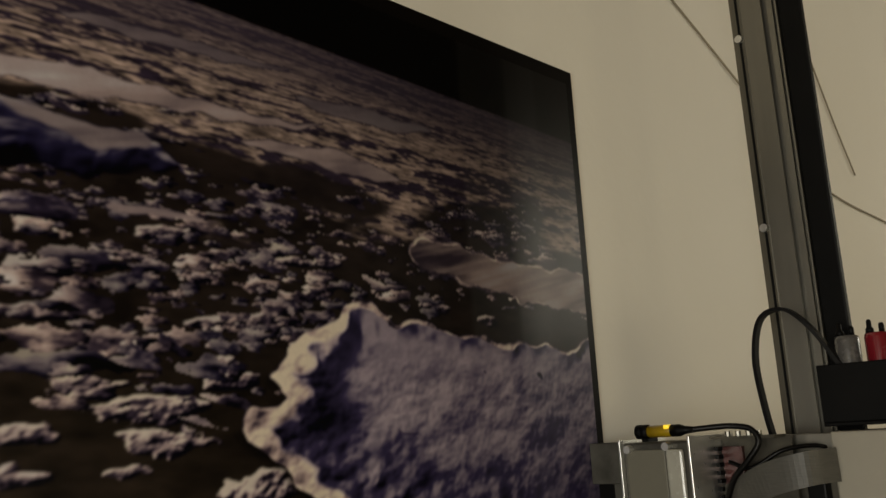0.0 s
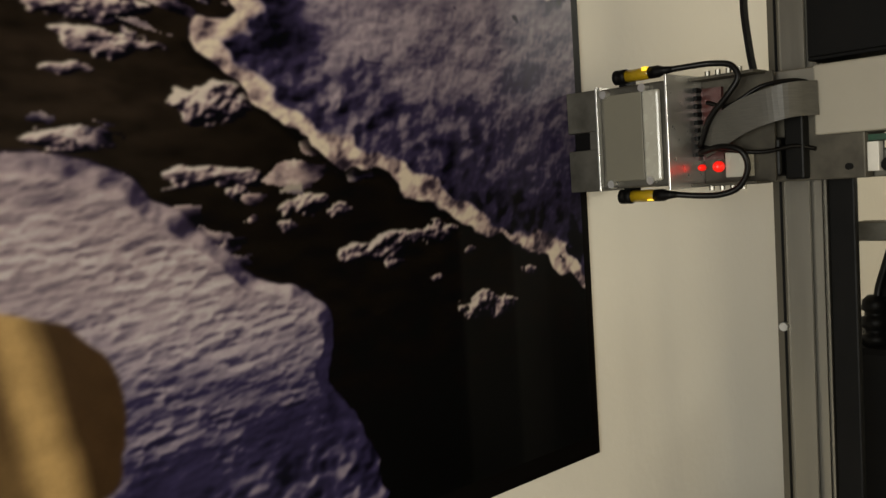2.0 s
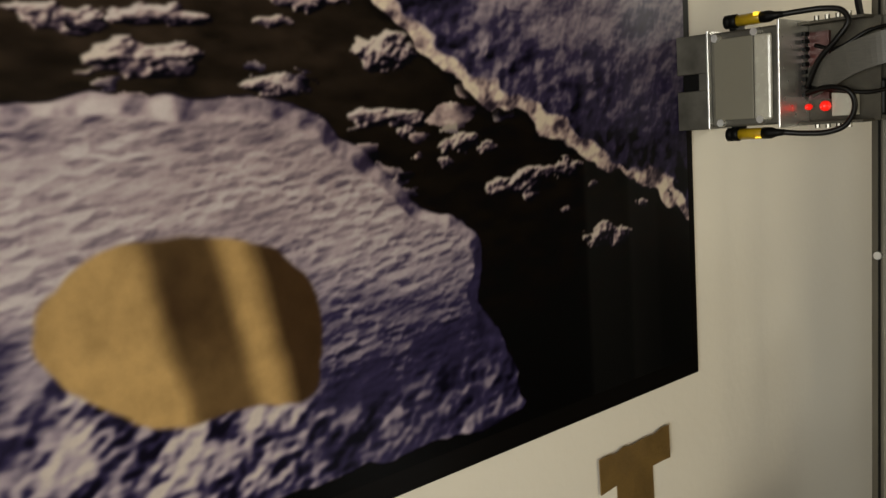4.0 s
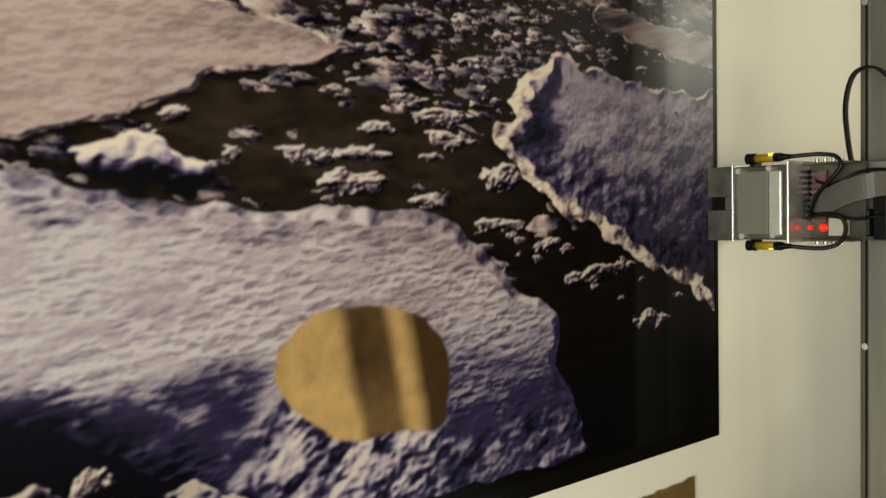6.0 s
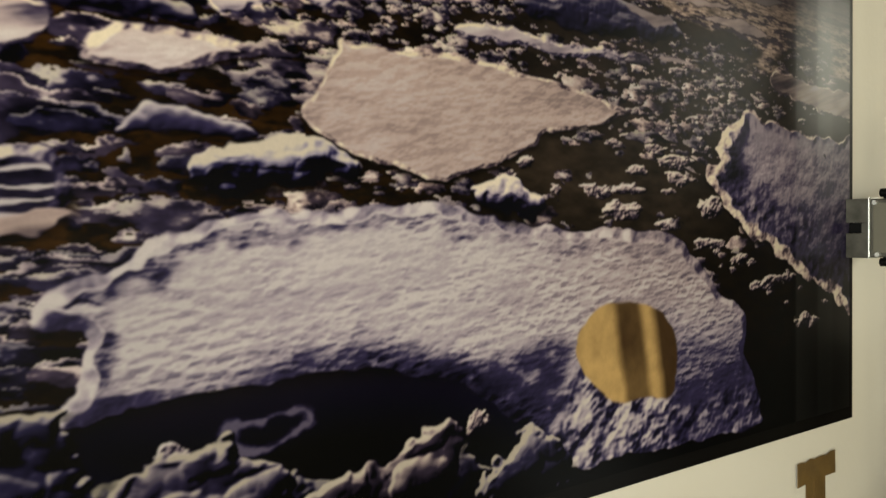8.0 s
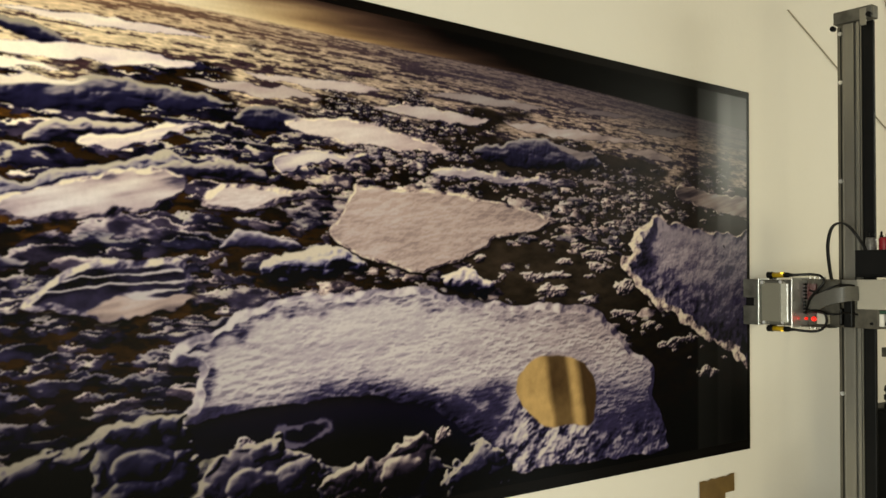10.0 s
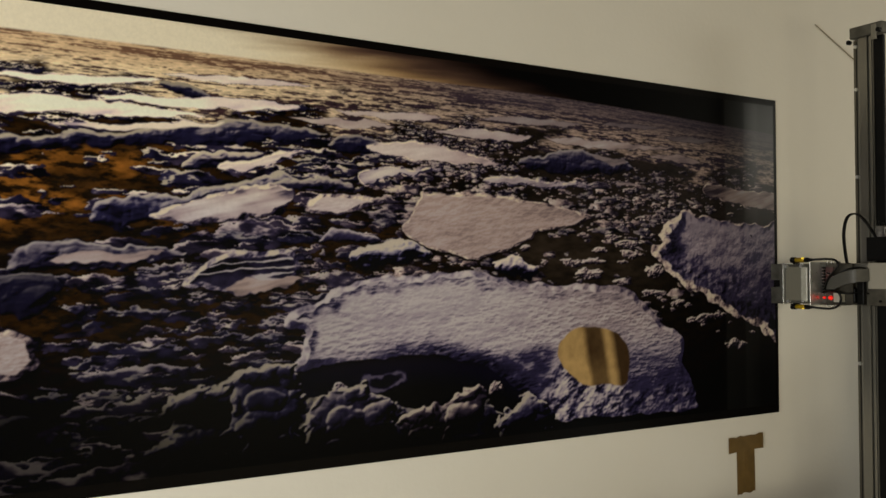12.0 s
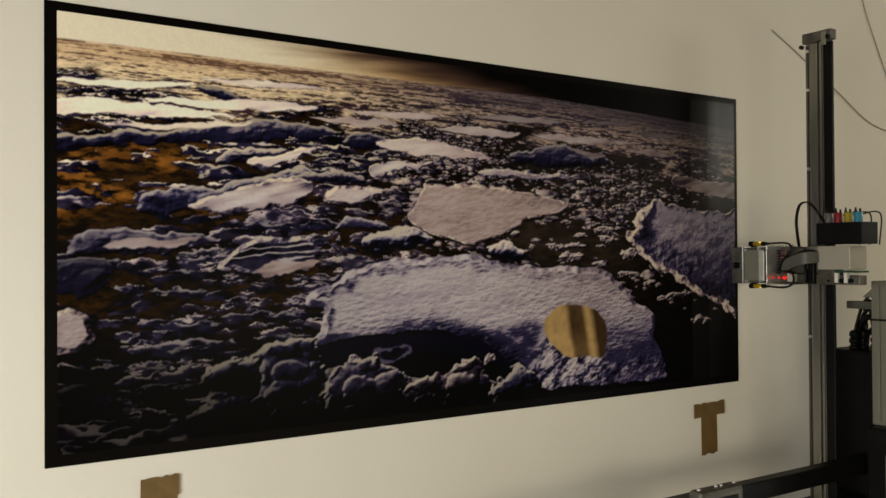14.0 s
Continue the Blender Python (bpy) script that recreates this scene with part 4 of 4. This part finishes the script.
def sensor(z, flip):
    """A threaded proximity sensor lying along x on the head."""
    s = part("sensor_barrel", turned([(.0066, 0), (.0066, .026), (.0061, .0275), (.0061, .029)], (.0815, FY + .012, z), (1, 0, 0)), YELLOW, printer, "yellow threaded sensor barrel", True)
    part("sensor_nose", turned([(.0056, 0), (.0080, .0015), (.0080, .007), (.0070, .0085), (.0080, .010), (.0080, .0155), (.0066, .0165)], (.065, FY + .012, z), (1, 0, 0)), BLACK, s, "black sensor face and nut", True)
    part("sensor_tail", turned([(.0066, 0), (.0066, .010), (.0045, .016), (.0034, .026)], (.1105, FY + .012, z), (1, 0, 0)), BLACK, s, "black cable end", True)
    part("sensor_light", box((.1040, FY + .0045, z + .0035 * flip - .0012), (.1100, FY + .013, z + .0055 * flip + .0012), .001), AMBER_LED, s, "glowing amber light")
    part("sensor_clip", box((.0715, FY + .010, z - .010 * (flip > 0) - .001), (.0800, FY + .03, z + .010 * (flip < 0) + .001)), BLACK_METAL, s)


sensor(HEADZ + .0665, 1)
sensor(HEADZ - .0645, -1)

# electronics between the head and the column
tray = bmesh.new()
add_box(tray, (.142, 2.078, HEADZ - .056), (.222, 2.081, HEADZ + .056))
add_box(tray, (.142, 2.050, HEADZ - .058), (.215, 2.081, HEADZ - .055))
add_box(tray, (.142, 2.052, HEADZ + .054), (.215, 2.081, HEADZ + .057))
bay = part("electronics_tray", tray, GRIMY, printer, "folded metal tray for circuit boards")
part("circuit_board", box((.144, 2.072, HEADZ - .030), (.168, 2.077, HEADZ + .046)), BOARD_RED, bay, "dark red circuit board")
for k in range(9):
    part("header_pin", box((.1440, 2.056, HEADZ + .042 - k * .0085), (.1485, 2.066, HEADZ + .0465 - k * .0085)), BLACK, bay)
for x, r in ((.152, .0035), (.171, .0058)):
    part("status_light", turned([(r, 0), (r, .004), (r * .8, .007), (r * .3, .009)], (x, 2.058, HEADZ - .038), (0, -1, 0), 16), RED_LED, bay, "glowing red status light", True)
part("terminal_block", box((.176, 2.060, HEADZ - .050), (.200, 2.077, HEADZ - .024), .001), ACRYLIC, bay)
for x in (.160, .172, .184, .196):
    for s in (1, -1):
        part("screw", rod((x, 2.060, HEADZ + .056 * s), (x, 2.060, HEADZ + .0625 * s), .003, 8), ALU, bay)
part("ribbon_cable", strap([(.150, 2.062, HEADZ - .012), (.170, 2.054, HEADZ - .004), (.205, 2.050, HEADZ + .012), (.245, 2.056, HEADZ + .022), (.262, 2.090, HEADZ + .024)], .034, .0015, up=(0, 0, 1)), RIBBON, printer, "flat grey ribbon cable")
for k, (z0, z1) in enumerate(((-.016, -.026), (.030, .040))):
    part("loom_wire", hose([(.152 + .006 * k, 2.060, HEADZ + z0), (.185, 2.052 + .004 * k, HEADZ + z0 - .006), (.215, 2.066, HEADZ + z1), (.238, 2.086, HEADZ + z1 + .004), (.252, 2.104, HEADZ + z1)], .0022), CABLE, printer, "", True)
part("wheel_block", box((.226, 2.090, HEADZ - .056), (.246, 2.105, HEADZ + .012), .002), BLACK_METAL, printer, "dark clamp block")
part("wheel_block", box((.206, 2.084, HEADZ - .052), (.224, 2.104, HEADZ - .012), .003), BLACK_METAL, printer)
part("side_bracket", box((.190, 2.098, HEADZ + .034), (.262, 2.105, HEADZ + .056), .001), ALU, printer)

# cables
part("sensor_cable", hose([(.134, FY + .012, HEADZ + .0665), (.158, 2.040, HEADZ + .068), (.174, 2.046, HEADZ + .068), (.192, 2.05, HEADZ + .064), (.199, 2.05, HEADZ + .050), (.186, 2.048, HEADZ + .032), (.166, 2.05, HEADZ + .012), (.150, 2.056, HEADZ - .016)], .0032), CABLE, printer, "black sensor cable", True)
part("sensor_cable", hose([(.134, FY + .012, HEADZ - .0645), (.156, 2.038, HEADZ - .067), (.178, 2.045, HEADZ - .067), (.196, 2.05, HEADZ - .060), (.206, 2.05, HEADZ - .042), (.202, 2.046, HEADZ - .024), (.180, 2.046, HEADZ - .018), (.150, 2.056, HEADZ - .022)], .0032), CABLE, printer, "black sensor cable", True)
part("loop_cable", strap([(.196, 2.098, HEADZ + .040), (.188, 2.098, HEADZ + .085), (.184, 2.098, HEADZ + .140), (.196, 2.098, HEADZ + .183), (.224, 2.098, HEADZ + .190), (.250, 2.10, HEADZ + .166), (.272, 2.11, HEADZ + .125)], .010, .004), CABLE, printer, "flat black cable loop")

# silver control box and the ink shelf on the far side of the column
SY = 2.110
control = part("control_box", box((.256, SY - .016, HEADZ - .013), (.360, SY + .07, HEADZ + .057), .002), SILVER, printer, "silver painted control box")
part("control_board", box((.275, SY + .004, HEADZ - .022), (.372, SY + .06, HEADZ - .016)), BOARD_GREEN, control, "green circuit board under the box")
for x in (.288, .300, .330):
    part("connector", box((x, SY, HEADZ - .052), (x + .011, SY + .012, HEADZ - .023), .001), WHITE_PLUG, control, "pale plug")
part("valve_bracket", box((.300, SY + .014, HEADZ - .058), (.372, SY + .05, HEADZ - .030), .002), ALU_DULL, control)
for x in (.318, .346):
    part("hose_fitting", rod((x, SY + .004, HEADZ - .046), (x, SY + .016, HEADZ - .046), .007, 10), BLACK, control)
shelf = part("ink_rack", box((.248, SY - .008, HEADZ + .062), (.392, SY + .075, HEADZ + .066), .001), BLACK, printer, "black open-topped ink bottle rack")
for lo, hi in (((.248, -.008), (.392, -.004)), ((.248, -.004), (.252, .075)), ((.388, -.004), (.392, .075)), ((.252, .071), (.388, .075))):
    part("rack_side", box((lo[0], SY + lo[1], HEADZ + .066), (hi[0], SY + hi[1], HEADZ + .126), .001), BLACK, shelf)
for x, mat, label in ((.277, BOTTLE_CLEAR, "milky grey ink bottle"), (.308, BOTTLE_RED, "magenta ink bottle"), (.339, BOTTLE_YELLOW, "yellow ink bottle"), (.370, BOTTLE_CYAN, "cyan ink bottle")):
    b = part("ink_bottle", turned([(.0120, 0), (.0126, .004), (.0126, .084), (.0115, .088), (.0070, .089)], (x, SY + .012, HEADZ + .067)), mat, shelf, label, True)
    part("bottle_cap", turned([(.0042, 0), (.0042, .004), (.0026, .006), (.0026, .012), (.0014, .014)], (x - .005, SY + .008, HEADZ + .1555), (0, 0, 1), 12), BLACK, b, "small black nozzle", True)
    part("bottle_vent", turned([(.0030, 0), (.0030, .008), (.0018, .010)], (x + .005, SY + .014, HEADZ + .1555), (0, 0, 1), 10), BLACK, b, "", True)
for k, x in enumerate((.300, .331, .362)):
    part("ink_hose", hose([(x, SY + .03, HEADZ + .130), (x + .004, SY + .045, HEADZ + .150), (x + .03, SY + .09, HEADZ + .15), (x + .02, SY + .10, HEADZ + .06)], .0022), CABLE, printer, "", True)

# base rail along the wall, with its roller block
rail = part("base_rail", box((.262, 0.95, .782), (.302, 3.30, .834), .004), BLACK_METAL, printer, "long black base rail")
for y in (1.05, 3.15):
    part("rail_leg", box((.266, y - .03, 0), (.298, y + .03, .782), .004), BLACK_METAL, rail)
block = part("roller_block", box((.304, 1.46, .730), (.352, 1.625, .858), .012), ALU_DULL, printer, "rounded aluminium roller block")
# slightly raised black panel, drawn for the dark of a recess
part("recess_dark_panel", box((.345, 1.50, .745), (.3535, 1.60, .838), .004), BLACK, block, "black panel drawn for a recess")
for y in (1.54, 1.56, 1.475, 1.61):
    part("bolt", rod((.328, y, .855), (.328, y, .861), .005, 8), STEEL_EDGE, block)
part("foot_casting", box((.160, 2.11, 0), (.260, 2.34, .70), .006), BLACK_METAL, printer, "black column foot")

# electrical cabinet on the machine, behind the column
cab = bmesh.new()
add_box(cab, (.300, 2.30, .930), (.62, 2.62, 1.372), .004)
cabinet = part("electrical_cabinet", cab, GREY_PAINT, printer, "grey painted electrical cabinet")
for k in range(4):
    part("cabinet_rib", box((.318 + k * .022, 2.294, .945), (.330 + k * .022, 2.2995, 1.36), .001), GREY_PAINT, cabinet)
lid = bmesh.new()
p = [lid.verts.new(q) for q in ((.236, 2.36, 1.318), (.300, 2.36, 1.318), (.300, 2.36, 1.372), (.236, 2.60, 1.318), (.300, 2.60, 1.318), (.300, 2.60, 1.372))]
for f in ((0, 1, 2), (3, 5, 4), (0, 3, 4, 1), (1, 4, 5, 2), (0, 2, 5, 3)):
    lid.faces.new([p[k] for k in f])
bmesh.ops.recalc_face_normals(lid, faces=lid.faces)
part("cabinet_hood", lid, GREY_PAINT, cabinet, "sloping grey hood")
part("support_arm", box((.200, 2.33, 1.282), (.300, 2.36, 1.306), .002), ALU_DULL, printer, "grey arm between column and cabinet")
part("cabinet_strap", box((.302, 2.292, 1.250), (.622, 2.2995, 1.256)), BLACK, cabinet)
part("cabinet_hose", hose([(.205, 2.38, 1.10), (.215, 2.37, 1.20), (.245, 2.36, 1.25), (.30, 2.36, 1.262)], .010), CABLE, printer, "thick black hose", True)
part("cabinet_hose", hose([(.225, 2.40, 1.10), (.235, 2.39, 1.19), (.262, 2.38, 1.222), (.30, 2.38, 1.225)], .006), CABLE, printer, "thin black hose", True)
pump = part("pump_body", box((.135, 2.33, .50), (.306, 2.50, 1.150), .01), BLACK, printer, "black pump unit")
for y, z, r in ((2.352, 1.150, .016), (2.385, 1.150, .013), (2.43, 1.150, .015)):
    part("cable_gland", turned([(r, 0), (r, .012), (r * .75, .014), (r * .75, .020), (r, .022), (r, .034), (r * .75, .036), (r * .75, .042), (r, .044), (r * .9, .056), (r * .5, .062)], (.212 + .3 * (y - 2.35), y, z), (0, 0, 1), 16), BLACK_METAL, pump, "ribbed cable gland", True)
for k, (y, reach) in enumerate(((2.352, .10), (2.385, .075), (2.43, .06), (2.40, .13))):
    part("pump_hose", hose([(.215 + .2 * (y - 2.35), y, 1.205), (.222, y, 1.235 + .02 * k), (.250, y - .004, 1.205 + reach), (.285, y - .012, 1.20 + reach), (.304, y, 1.17 + .9 * reach)], .005 + .001 * (k % 2)), CABLE, pump, "black hose", True)
part("machine_bed", box((.310, 2.25, 0), (.70, 2.75, .93), .006), BLACK_METAL, printer, "black machine bed")

# laptop on a small stand by the machine
laptop = tagged(empty("laptop", (.69, 1.99, .0)), "open laptop with a bright white screen on a black stand", "laptop")
part("screen_back", box((-.176, .006, .640), (.186, .014, .915), .003), DARK_STEEL, laptop, "dull grey lid and bezel")
part("screen", box((-.160, .0035, .650), (.170, .0055, .893)), SCREEN, laptop, "bright white lit screen")
part("keyboard_base", box((-.170, -.240, .618), (.180, .010, .636), .004), BLACK_METAL, laptop)
stand = tagged(empty("laptop_stand", (.69, 1.88, 0)), "slim black stand under the laptop", "stand")
part("stand_top", box((-.19, -.16, .598), (.19, .16, .617), .003), BLACK_METAL, stand)
part("stand_post", rod((0, 0, .02), (0, 0, .598), .02), BLACK_METAL, stand)
part("stand_foot", box((-.18, -.14, 0), (.18, .14, .02), .004), BLACK_METAL, stand)
